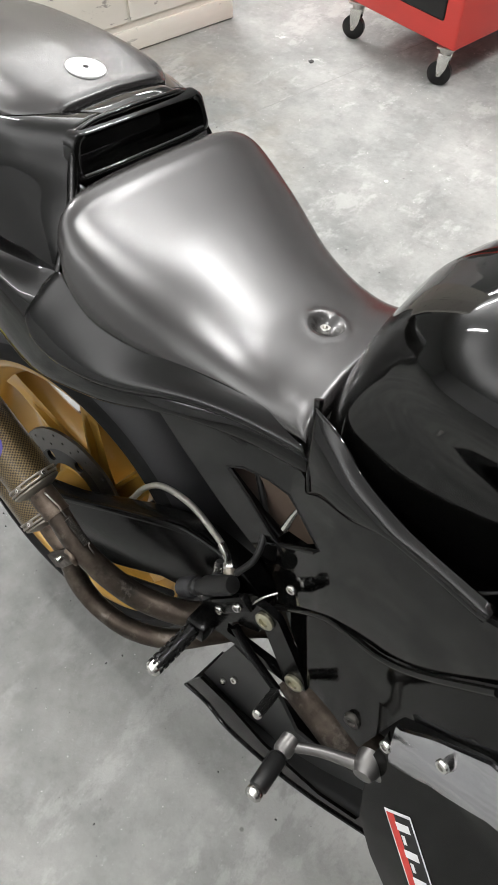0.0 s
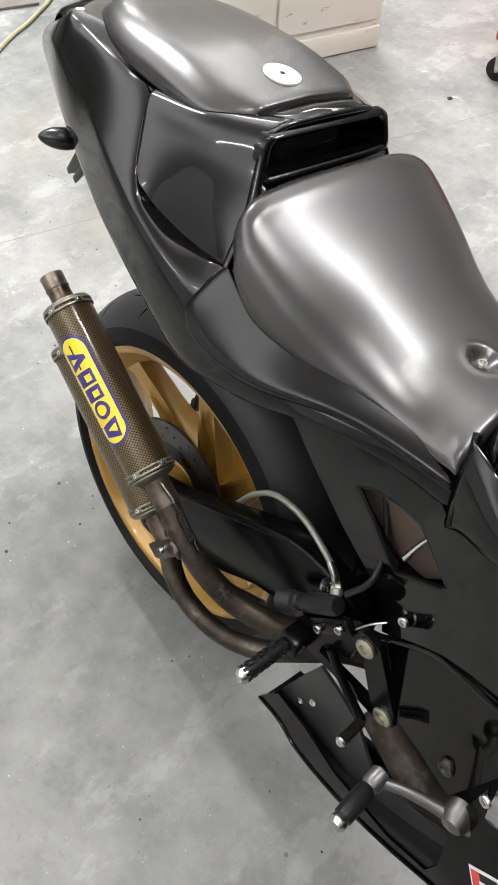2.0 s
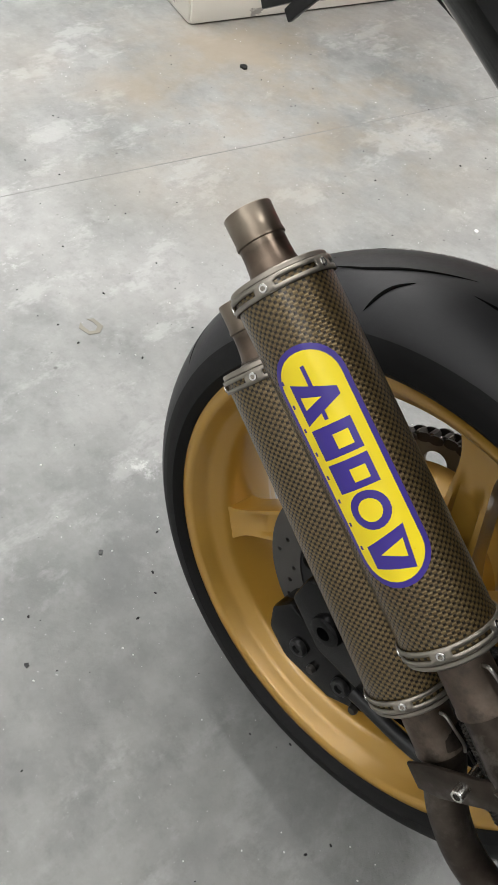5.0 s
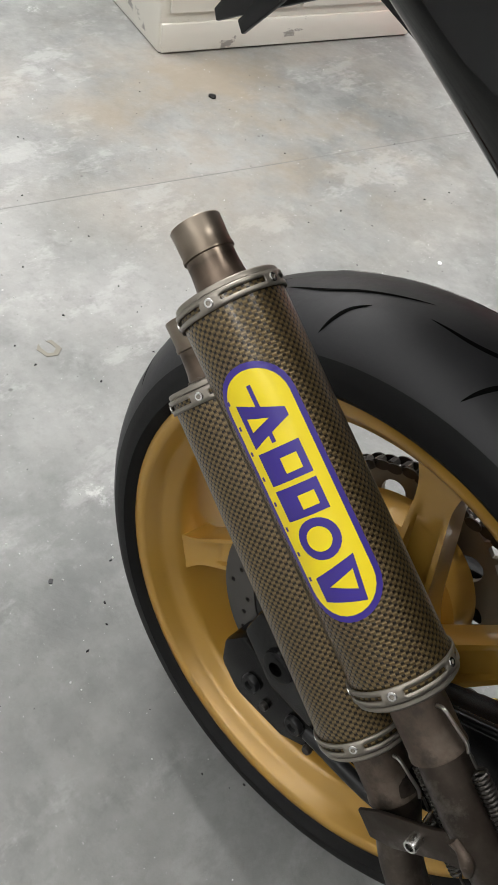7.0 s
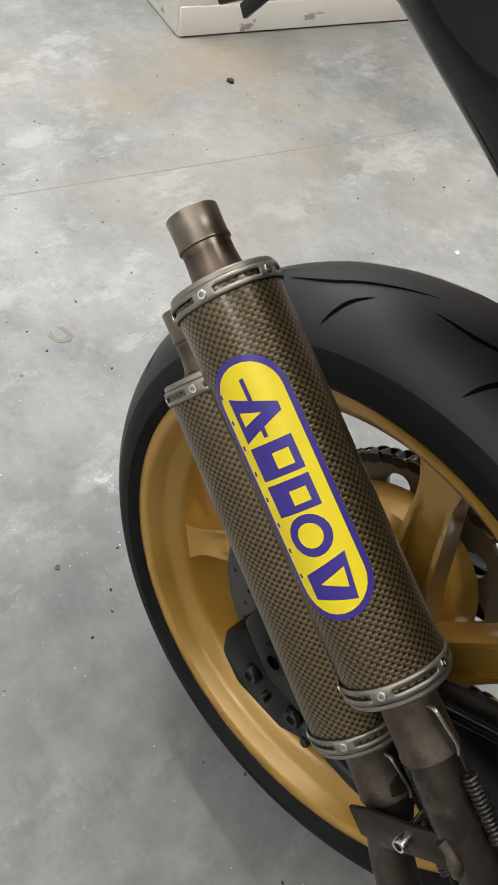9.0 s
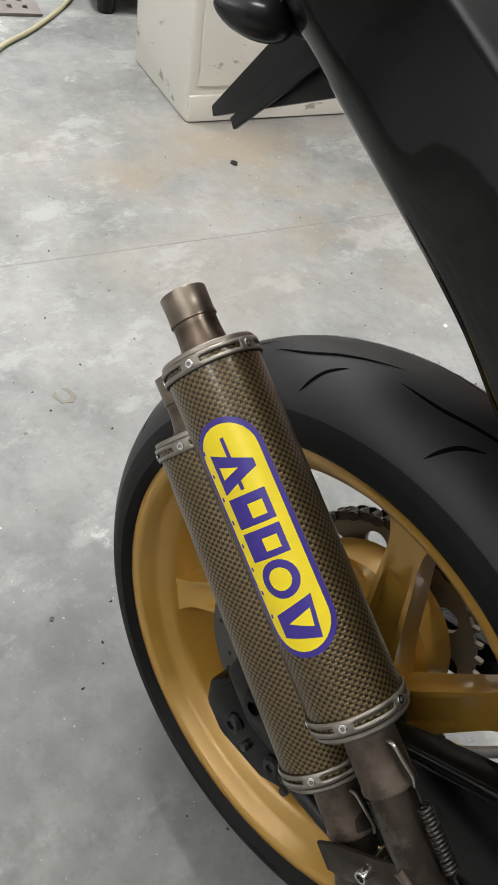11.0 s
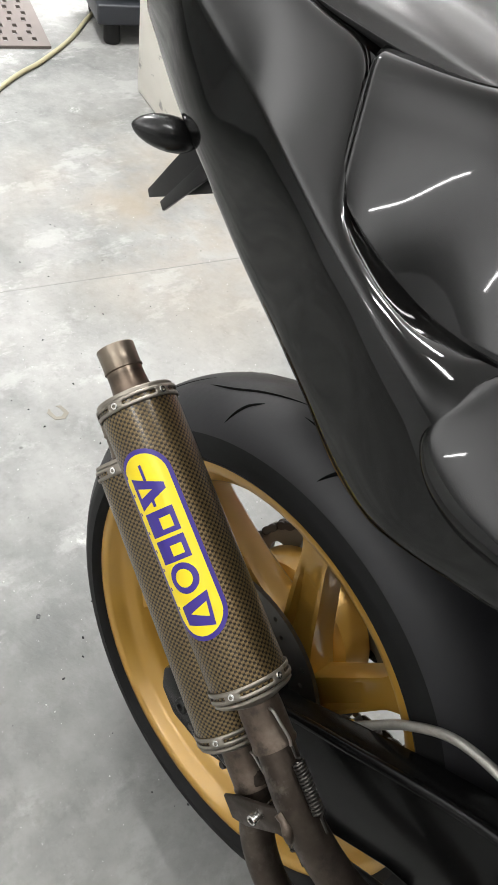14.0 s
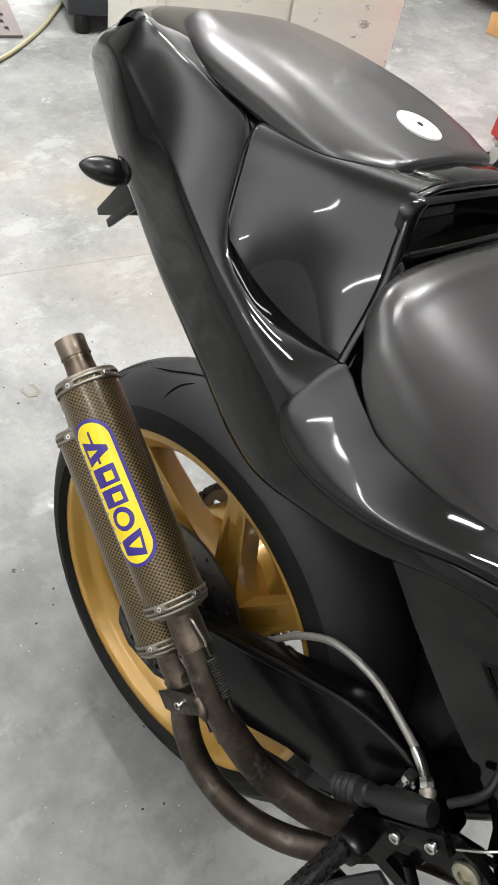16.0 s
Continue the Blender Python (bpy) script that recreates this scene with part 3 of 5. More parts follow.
def shell_bm(outline, depth, holes=(), cell=0.02, y_of=None, thickness=0.004):
    """A bent panel: its outline in x and z, cut into cells, laid on the surface y = y_of(x, z), and given thickness inwards."""
    bm = bmesh.new()
    edges = []
    for loop in [outline] + list(holes):
        vs = [bm.verts.new((a, 0, b)) for a, b in loop]
        edges += [bm.edges.new((vs[i], vs[(i + 1) % len(vs)])) for i in range(len(vs))]
    bmesh.ops.triangle_fill(bm, use_beauty=True, use_dissolve=False, edges=edges)
    for k, axis in ((0, (1, 0, 0)), (2, (0, 0, 1))):
        lo, hi = min(v.co[k] for v in bm.verts), max(v.co[k] for v in bm.verts)
        c = math.ceil(lo / cell) * cell
        while c < hi:
            co = [0, 0, 0]
            co[k] = c
            bmesh.ops.bisect_plane(bm, geom=bm.verts[:] + bm.edges[:] + bm.faces[:], plane_co=co, plane_no=axis, dist=1e-5)
            c += cell
    for v in bm.verts:
        v.co.y = y_of(v.co.x, v.co.z)
    g = bmesh.ops.extrude_face_region(bm, geom=bm.faces[:])
    bmesh.ops.translate(bm, vec=(0, thickness, 0), verts=[v for v in g["geom"] if isinstance(v, bmesh.types.BMVert)])
    return bm


def bolt_bm(at, way, r=0.006, h=0.004, socket=True):
    """A round bolt head with a hex socket."""
    p = [(0.0001, h * 0.35), (r * 0.45, h * 0.35), (r * 0.5, h), (r * 0.85, h), (r, h * 0.7), (r, 0.0)] if socket else [(0.0001, h), (r * 0.8, h), (r, h * 0.6), (r, 0)]
    return lathe_bm(p, 12, along(at, Vector(at) + Vector(way)))


# ---- rear wheel
RT, HALF, SECT = 0.308, 0.079, 0.079
tyre_prof = []
for i in range(33):
    a = -1.31 + 2.62 * i / 32
    tyre_prof.append((RT - SECT + SECT * math.cos(a), HALF * math.sin(a)))
tyre_prof = [(0.2360, -0.0640), (0.2390, -0.0705), (0.2440, -0.0755)] + tyre_prof[2:-2] + [(0.2440, 0.0755), (0.2390, 0.0705), (0.2360, 0.0640), (0.228, 0.058), (0.228, -0.058)]
RIM = [(0.238, 0.064), (0.2370, 0.0672), (0.2325, 0.0685), (0.2270, 0.0672), (0.2240, 0.0640), (0.2190, 0.053), (0.2150, 0.047), (0.206, 0.041), (0.200, 0.031), (0.196, 0.0)]
RIM = RIM + [(r, -y) for r, y in reversed(RIM[:-1])] + [(0.230, -0.050), (0.208, 0.0), (0.230, 0.050)]
wheel = part("rear_wheel", lathe_bm(RIM, 160, TO_WHEEL, True), "gold", bike, "gold painted cast wheel rim")
tyre = part("tyre", lathe_bm(tyre_prof, 180, TO_WHEEL, True), "rubber", wheel, "worn black sport tyre with curved tread cuts")
part("hub", lathe_bm([(0.018, -0.075), (0.034, -0.075), (0.038, -0.050), (0.050, -0.040), (0.056, -0.01), (0.078, 0.012), (0.090, 0.022), (0.092, 0.060), (0.080, 0.064), (0.018, 0.064)], 64,
                     pose(0, 0, 0.306, 90, 0, 0) @ Matrix.Diagonal((1, 1, -1, 1)), True), "gold", wheel)
SPOKE = [(-1, -0.6), (-1, 1), (-0.74, 1), (-0.62, 0.52), (0.62, 0.52), (0.74, 1), (1, 1), (1, -0.6), (0.6, -1), (-0.6, -1)]


def spoke_bm():
    """A cast spoke along +x with a channel in its outer face; it widens into the hub and the rim."""
    rows = []
    for r, w, d, mid in ((0.045, 0.030, 0.024, -0.008), (0.080, 0.0225, 0.022, -0.010), (0.113, 0.0205, 0.020, -0.012), (0.150, 0.0180, 0.019, -0.012), (0.180, 0.0165, 0.019, -0.012), (0.204, 0.022, 0.022, -0.012)):
        rows.append([Vector((r, mid - d * (b if b != 0.52 or r < 0.14 else 0.78 if r < 0.17 else 0.97), (r - 0.195) * 0.28 + w * a)) for a, b in SPOKE])
    cols = list(zip(*rows))
    rows = list(zip(*[catmull(c, 4) for c in cols]))
    bm = grid_bm(rows, True)
    bmesh.ops.bevel(bm, geom=[e for e in bm.edges if abs(e.verts[0].co.x - e.verts[1].co.x) > 1e-4 and len(e.link_faces) == 2 and e.calc_face_angle(0) > 0.7], offset=0.0042, segments=3, affect="EDGES", profile=0.5)
    return bm


SPOKES = (41.5, 87, 140, 208, 268, 326)
spoke = part("spoke", spoke_bm(), "gold", wheel, angle=60, at=pose(0, 0, 0.306, 0, -SPOKES[0], 0))
for deg in SPOKES[1:]:
    o = spoke.copy()
    scene.collection.objects.link(o)
    o.matrix_basis = pose(0, 0, 0.306, 0, -deg, 0)
holes = []
for k in range(36):
    a = 2 * math.pi * k / 36
    r = (0.087, 0.096, 0.105)[k % 3]
    holes.append(circle(0.0026, 8, r * math.cos(a), r * math.sin(a)))
disc_at(-0.053, plate_bm(circle(0.115, 72), [circle(0.078, 48)] + holes, 0.005), wheel, "brake_disc", "disc", "drilled steel brake disc")
disc_at(-0.051, plate_bm(circle(0.084, 48), [circle(0.050, 36)] + [circle(0.010, 10, 0.066 * math.cos(a), 0.066 * math.sin(a)) for a in (0.3, 1.35, 2.4, 3.44, 4.49, 5.54)], 0.006), wheel, "disc_carrier", "plastic")
teeth = []
NT = 42
for k in range(NT):
    for da, r in ((-0.5, 0.1105), (-0.22, 0.1105), (-0.08, 0.1175), (0.08, 0.1175), (0.22, 0.1105)):
        a = 2 * math.pi * (k + da) / NT
        teeth.append((r * math.cos(a), r * math.sin(a)))
disc_at(0.074, plate_bm(teeth, [circle(0.045, 32)] + [circle(0.0135, 16, 0.084 * math.cos(a), 0.084 * math.sin(a)) for a in [0.20 + k * 2 * math.pi / 10 for k in range(10)]], 0.006), wheel, "sprocket", "sprocket", "dark drilled rear sprocket")

for s in (-1, 1):
    wall_ = [(RT - SECT + (SECT + 0.0005) * math.cos(a), s * (HALF + 0.0005) * math.sin(a)) for a in (1.08, 1.12, 1.16, 1.20, 1.24)] + [(0.2445, s * 0.0765), (0.2390, s * 0.0712), (0.2365, s * 0.0660)]
    side_wall = lathe_bm(wall_, 180, TO_WHEEL)
    for f in [f for f in side_wall.faces if len(f.verts) > 4]:
        side_wall.faces.remove(f)
    part("sidewall", side_wall, "sidewall", tyre, "matte black tyre sidewall")

# tread cuts: thin curved grooves, built as dark inlaid strips on the crown
def on_tyre(ang, cross, lift=0.0003):
    r = RT - SECT + (SECT + lift) * math.cos(cross)
    return Vector((r * math.cos(ang), (HALF + lift) * math.sin(cross), 0.306 + r * math.sin(ang)))


def groove_bm(pts, width):
    """A strip along a line of (angle round the wheel, angle across the tread), tapered at both ends."""
    line = catmull([(a, c, 0) for a, c in pts], 8)
    rows = []
    for i, p in enumerate(line):
        q = line[min(i + 1, len(line) - 1)] - line[max(i - 1, 0)]
        t = i / (len(line) - 1)
        w = width * max(0.12, math.sin(math.pi * min(1, max(0, t))) ** 0.6)
        d = Vector((-q.y * SECT, q.x * RT, 0)).normalized() * w / 2
        rows.append([on_tyre(p.x + d.x / RT * k, p.y + d.y / SECT * k, lift) for k, lift in ((-1, 0.0004), (0, 0.0005), (1, 0.0004))])
    return grid_bm(rows)


for k in range(15):
    a0 = radians(113 + 24 * k)
    if k in (11, 12, 13):
        continue  # cuts left out here, standing in for deep shade
    for side, shift in ((-1, 0.0), (1, 0.21)):
        for pts, w in (
            ([(-1.5, 0.88), (-0.3, 0.72), (1.3, 0.58), (3.9, 0.47)], 0.0040),
            ([(-11.8, 0.38), (-5.0, 0.40), (1.3, 0.32), (11.0, 0.19)], 0.0036),
        ):
            part("tread_cut", groove_bm([(a0 + shift - radians(a), side * c) for a, c in pts], w), "groove", tyre)

# ---- chain and swingarm
def chain_bm():
    """Plates and rollers of a drive chain round the sprocket and forward."""
    path = []
    r = 0.1135
    a = math.radians(75)
    front_hi, front_lo = Vector((0.52, 0.0, 0.435)), Vector((0.52, 0.0, 0.365))
    up = AXLE + Vector((r * math.cos(a), 0, r * math.sin(a)))
    n = 36
    for i in range(n):
        path.append(front_hi.lerp(up, i / n))
    for i in range(28):
        b = a + (math.radians(285) - a) * i / 28
        path.append(AXLE + Vector((r * math.cos(b), 0, r * math.sin(b))))
    lo = path[-1]
    for i in range(n + 1):
        path.append(lo.lerp(front_lo, i / n))
    bm = bmesh.new()
    for i in range(len(path) - 1):
        p, q = path[i], path[i + 1]
        m = (p + q) / 2
        d = (q - p).normalized()
        up_ = d.cross(Vector((0, 1, 0)))
        off = 0.0085 if i % 2 else 0.0062
        for s in (-1, 1):
            prof = []
            for t in range(10):
                ang = 2 * math.pi * t / 10
                pinch = 0.0052 if t in (2, 3, 7, 8) else 0.0058
                prof.append(m + d * math.cos(ang) * 0.0085 + up_ * math.sin(ang) * pinch + Vector((0, 0.074 + s * off, 0)))
            vs = [bm.verts.new(v) for v in prof]
            ws = [bm.verts.new(v + Vector((0, s * 0.0018, 0))) for v in prof]
            bm.faces.new(vs)
            bm.faces.new(ws)
            for t in range(10):
                bm.faces.new((vs[t], vs[(t + 1) % 10], ws[(t + 1) % 10], ws[t]))
        lathe = [p + up_ * math.cos(2 * math.pi * t / 8) * 0.0048 + d * math.sin(2 * math.pi * t / 8) * 0.0048 + Vector((0, 0.074, 0)) for t in range(8)]
        vs = [bm.verts.new(v + Vector((0, -0.0055, 0))) for v in lathe]
        ws = [bm.verts.new(v + Vector((0, 0.0055, 0))) for v in lathe]
        for t in range(8):
            bm.faces.new((vs[t], vs[(t + 1) % 8], ws[(t + 1) % 8], ws[t]))
    return bm


part("drive_chain", chain_bm(), "chain", bike, "greasy dark drive chain")
ARM = [(-0.045, 0.300), (-0.040, 0.335), (0.000, 0.352), (0.055, 0.376), (0.100, 0.402), (0.145, 0.432), (0.200, 0.466), (0.250, 0.494), (0.300, 0.508), (0.360, 0.500), (0.400, 0.470),
       (0.400, 0.400), (0.340, 0.372), (0.290, 0.378), (0.235, 0.359), (0.169, 0.314), (0.120, 0.284), (0.060, 0.268), (0.000, 0.268)]
swing = part("swingarm", prism_bm(ARM, 0.030, "y", 0.005), "frame", bike, "black painted banana swingarm", at=pose(0, -0.094, 0))
arm_top = part("swingarm_rib", tube_bm([(0.05, -0.112, 0.378), (0.145, -0.112, 0.434), (0.25, -0.112, 0.493), (0.30, -0.111, 0.506), (0.355, -0.110, 0.499), (0.395, -0.108, 0.470)], 0.005, 10), "frame", swing)
arm_top.matrix_basis = pose(0, 0.094, 0)
part("swingarm_left", prism_bm([(-0.04, 0.290), (-0.04, 0.325), (0.05, 0.345), (0.38, 0.440), (0.40, 0.380), (0.05, 0.285)], 0.032, "y", 0.004), "frame", bike, at=pose(0, 0.112, 0))
part("axle", lathe_bm([(0.001, -0.112), (0.006, -0.112), (0.007, -0.117), (0.013, -0.117), (0.0155, -0.115), (0.0165, -0.109), (0.009, -0.109), (0.009, 0.130), (0.001, 0.130)], 20, TO_WHEEL @ Matrix.Diagonal((1, 1, -1, 1))), "frame", bike)
cal = part("brake_caliper", prism_bm([(-0.066, 0.236), (-0.060, 0.205), (-0.030, 0.186), (0.030, 0.190), (0.066, 0.214), (0.072, 0.250), (0.050, 0.262), (-0.02, 0.256), (-0.05, 0.262)], 0.042, "y", 0.006), "frame", bike, "black rear brake caliper", at=pose(0, -0.068, 0))
for bx, bz in ((-0.020, 0.222), (0.035, 0.226)):
    part("caliper_bolt", bolt_bm((bx, -0.021, bz), (0, -1, 0), 0.010, 0.006), "plastic", cal)
    part("bleed_nut", bolt_bm((bx + 0.022, -0.021, bz - 0.012), (0, -1, 0), 0.005, 0.005, False), "dark_steel", cal)
part("torque_arm", tube_bm([(0.05, -0.108, 0.262), (0.14, -0.116, 0.285), (0.26, -0.116, 0.35)], 0.007, 10), "plastic", bike)

# ---- silencers
S1A, S1B = Vector((-0.120, -0.173, 0.618)), Vector((0.083, -0.180, 0.493))
AX = (S1B - S1A).normalized()
REF = (Vector((0, -1, 0)) - AX * Vector((0, -1, 0)).dot(AX)).normalized()
SIDE = AX.cross(REF)
SL = (S1B - S1A).length
CYL = Matrix.Translation(S1A) @ Matrix((REF, SIDE, AX)).transposed().to_4x4()


def cyl(u, deg, r):
    return Vector((r * math.cos(radians(deg)), r * math.sin(radians(deg)), u))


def ring_bm(u0, u1, r, slots=((-87, -38), (-15, 34), (57, 106), (129, 178), (201, 250))):
    """A clamp ring with slots cut through it."""
    bm = bmesh.new()
    cuts = sorted({d % 360 for s in slots for d in s} | set(range(0, 360, 6)))

    def inside(d):
        return any(((d - a) % 360) < ((b - a) % 360) for a, b in slots)
    um, w = (u0 + u1) / 2, (u1 - u0) * 0.17
    for d0, d1 in zip(cuts, cuts[1:] + [cuts[0] + 360]):
        open_ = inside((d0 + d1) / 2)
        for a, b in ((u0, um - w), (um - w, um + w), (um + w, u1)):
            if not (open_ and a == um - w):
                bm.faces.new([bm.verts.new(cyl(u, d, r)) for u, d in ((a, d0), (a, d1), (b, d1), (b, d0))])
    bmesh.ops.remove_doubles(bm, verts=bm.verts, dist=1e-6)
    return bm


def silencer(m, label):
    body = part("silencer", lathe_bm([(0.0303, -0.0008), (0.031, 0.0), (0.031, SL), (0.0303, SL + 0.0008)], 64), "weave", bike, label, at=m)
    part("end_cap", lathe_bm([(0.0308, -0.0006), (0.0315, -0.0010), (0.0315, -0.0030), (0.0308, -0.0040), (0.026, -0.0044), (0.0185, -0.0048), (0.0162, -0.0062), (0.012, -0.0062)], 64), "band", body)
    part("front_cap", lathe_bm([(0.0308, SL + 0.0006), (0.0315, SL + 0.001), (0.0315, SL + 0.003), (0.029, SL + 0.005), (0.017, SL + 0.010), (0.012, SL + 0.010)], 64), "band", body)
    part("outlet", lathe_bm([(0.0176, -0.003), (0.0164, -0.0060), (0.0153, -0.0110), (0.0147, -0.0180), (0.0146, -0.0252), (0.0157, -0.0258), (0.0157, -0.0276), (0.0152, -0.0286), (0.0152, -0.0350), (0.0155, -0.0450), (0.0151, -0.0456), (0.0147, -0.0440), (0.0142, -0.0240), (0.0138, -0.004)], 40, None, True), "titan", body, "heat tinted outlet pipe")
    ring = [cyl(-0.0058 + 0.0005 * math.sin(2.3 * k), 12 * k, 0.0163 + 0.0003 * math.cos(3.1 * k)) for k in range(31)]
    part("weld_seam", tube_bm(ring, [0.0010 + 0.0004 * (k % 2) for k in range(31)], 8, 2), "pipe_pale", body)
    for u in (0.0040, SL - 0.0050):
        band = thick(part("clamp_band", ring_bm(u - 0.0044, u + 0.0044, 0.0323), "band", body), 0.0012, 0)
        for d in (-98, -26, 46, 118, 190):
            q = cyl(u, d, 0.0323)
            part("rivet", bolt_bm(q, Vector((q.x, q.y, 0)), 0.0028, 0.0013), "silver", band)
    part("inlet_sleeve", lathe_bm([(0.0165, SL + 0.006), (0.0172, SL + 0.020), (0.0172, SL + 0.042), (0.0180, SL + 0.044), (0.0180, SL + 0.046), (0.0150, SL + 0.046)], 40), "pipe_pale", body, "scuffed steel inlet sleeve")
    for d in (-85, 95):
        hook = [cyl(SL + 0.016, d + 8, 0.0172), cyl(SL + 0.018, d + 8, 0.0225), cyl(SL + 0.030, d + 4, 0.0235), cyl(SL + 0.040, d, 0.0235), cyl(SL + 0.046, d, 0.0215)]
        part("spring_hook", tube_bm(hook, 0.0012, 8, 6), "steel", body)
    return body


upper = silencer(CYL, "woven carbon silencer with yellow oval sticker")
DROP = Vector((0.002, 0.006, -0.070))
LOW_A, LOW_B = S1A + DROP * 0.80, S1B + DROP
AX_LOW = (LOW_B - LOW_A).normalized()
REF_LOW = (Vector((0, -1, 0)) - AX_LOW * Vector((0, -1, 0)).dot(AX_LOW)).normalized()
silencer(Matrix.Translation(LOW_B - AX_LOW * SL) @ Matrix((REF_LOW, AX_LOW.cross(REF_LOW), AX_LOW)).transposed().to_4x4(), "woven carbon silencer below the other")

# the oval sticker, bent round the upper silencer: blue rim, yellow field and plain blue marks
def decal_bm(shape, r, u0=0.115, d0=-26.0, step=0.004):
    """A flat outline (metres along, metres round) cut fine and bent onto the silencer."""
    bm = bmesh.new()
    f = bm.faces.new([bm.verts.new((a, b, 0)) for a, b in shape])
    bmesh.ops.triangulate(bm, faces=[f])
    lo, hi = min(b for a, b in shape), max(b for a, b in shape)
    c = math.ceil(lo / step) * step
    while c < hi:
        bmesh.ops.bisect_plane(bm, geom=bm.verts[:] + bm.edges[:] + bm.faces[:], plane_co=(0, c, 0), plane_no=(0, 1, 0), dist=1e-6)
        c += step
    for v in bm.verts:
        v.co = cyl(u0 + v.co.x, d0 + math.degrees(v.co.y / 0.031), r)
    return bm


def capsule(length, width, n=14):
    h, w = length / 2 - width / 2, width / 2
    return [(h + w * math.cos(a), w * math.sin(a)) for a in [-math.pi / 2 + math.pi * i / n for i in range(n + 1)]] + \
           [(-h + w * math.cos(a), w * math.sin(a)) for a in [math.pi / 2 + math.pi * i / n for i in range(n + 1)]]


sticker = part("sticker", decal_bm(capsule(0.150, 0.0455), 0.0313), "blue", upper, "yellow oval sticker with blue rim")
part("sticker_field", decal_bm(capsule(0.1425, 0.0385), 0.0315), "yellow", sticker)
MARKS = [  # outline, then the yellow piece laid inside it
    ([(-0.056, 0.0125), (-0.045, -0.0130), (-0.040, -0.0130), (-0.030, 0.0125)], [(-0.047, 0.0090), (-0.043, -0.0030), (-0.039, 0.0090)]),
    ([(-0.027, -0.0125), (-0.008, -0.0125), (-0.008, 0.0125), (-0.027, 0.0125)], [(-0.021, -0.0085), (-0.012, -0.0085), (-0.012, 0.0010), (-0.021, 0.0010)]),
    ([(-0.005, -0.0125), (0.013, -0.0125), (0.013, 0.0125), (-0.005, 0.0125)], [(0.001, -0.0085), (0.009, -0.0085), (0.009, 0.0010), (0.001, 0.0010)]),
    (circle(0.0118, 24, 0.0265, 0.0), circle(0.0070, 20, 0.0265, 0.0)),
    ([(0.040, -0.0130), (0.066, -0.0100), (0.0605, 0.0125), (0.0465, 0.0125)], [(0.0475, -0.0095), (0.0585, -0.0080), (0.0530, 0.0060)]),
]
for shape, gap in MARKS:
    mark = part("sticker_mark", decal_bm(shape, 0.0317), "blue", sticker)
    part("sticker_gap", decal_bm(gap, 0.0319), "yellow", sticker)
part("sticker_mark", decal_bm([(-0.063, -0.0012), (-0.030, -0.0012), (-0.030, 0.0012), (-0.063, 0.0012)], 0.0318), "blue", sticker)
for k in range(8):
    part("sticker_mark", decal_bm([(-0.060 + 0.015 * k, 0.0160), (-0.0575 + 0.015 * k, 0.0160), (-0.0575 + 0.015 * k, 0.0178), (-0.060 + 0.015 * k, 0.0178)], 0.0317), "blue", sticker)

# ---- exhaust pipes
P1 = [S1B + AX * 0.030, S1B + AX * 0.046, Vector((0.162, -0.187, 0.447)), Vector((0.204, -0.180, 0.416)), Vector((0.252, -0.166, 0.394)), Vector((0.305, -0.142, 0.386)), Vector((0.342, -0.112, 0.388)), Vector((0.385, -0.066, 0.384)), Vector((0.44, -0.035, 0.372))]
pipe_a = part("exhaust_pipe", tube_bm(P1, [0.0154, 0.0154, 0.0152, 0.0156, 0.0162, 0.0168, 0.0172, 0.0175, 0.018], 24, 8), "pipe", bike, "heat browned upper exhaust pipe")
S2B = S1B + DROP
P2 = [S2B + AX * 0.030, S2B + AX * 0.046, Vector((0.155, -0.188, 0.366)), Vector((0.195, -0.189, 0.340)), Vector((0.250, -0.182, 0.333)), Vector((0.305, -0.162, 0.346)), Vector((0.342, -0.130, 0.360)), Vector((0.385, -0.080, 0.364)), Vector((0.44, -0.040, 0.360))]
pipe_b = part("exhaust_pipe", tube_bm(P2, [0.0154, 0.0154, 0.0142, 0.0136, 0.0136, 0.0138, 0.0142, 0.015, 0.016], 24, 8), "pipe", bike, "heat browned lower exhaust pipe")


def spring_bm(a, b, r=0.0042, wire=0.0011, turns=15):
    a, b = Vector(a), Vector(b)
    m = along(a, b)
    n = (b - a).length
    pts = [m @ Vector((0, 0, -0.012)), m @ Vector((0, 0, -0.003))]
    for i in range(turns * 8 + 1):
        t = i / (turns * 8)
        pts.append(m @ Vector((r * math.cos(2 * math.pi * t * turns), r * math.sin(2 * math.pi * t * turns), n * t)))
    pts += [m @ Vector((0, 0, n + 0.003)), m @ Vector((0, 0, n + 0.014))]
    return tube_bm(pts, wire, 6, 1)


W = CYL.to_3x3()
for pipe, base in ((pipe_a, S1B), (pipe_b, S2B)):
    for d in (-85, 95):
        off = W @ Vector((0.0225 * math.cos(radians(d)), 0.0225 * math.sin(radians(d)), 0))
        part("spring", spring_bm(base + off + AX * 0.058, base + off + AX * 0.098), "dark_steel", pipe)
strap = part("pipe_strap", prism_bm([(-0.036, -0.010), (-0.020, -0.014), (0.020, -0.012), (0.034, -0.016), (0.040, -0.004), (0.036, 0.012), (0.02, 0.010), (-0.02, 0.012), (-0.037, 0.010)], 0.003, "y", 0.0008), "pipe", pipe_a, "steel strap joining both pipes",
             at=pose(0.144, -0.199, 0.414, 0, -52, 0))
part("strap_bolt", lathe_bm([(0.0001, 0.005), (0.0022, 0.005), (0.0026, 0.010), (0.0040, 0.010), (0.0044, 0.009), (0.0044, 0.0), (0.003, 0.0), (0.003, -0.02)], 16, along((0.006, -0.001, 0.002), (0.006, -1, 0.002))), "silver", strap)
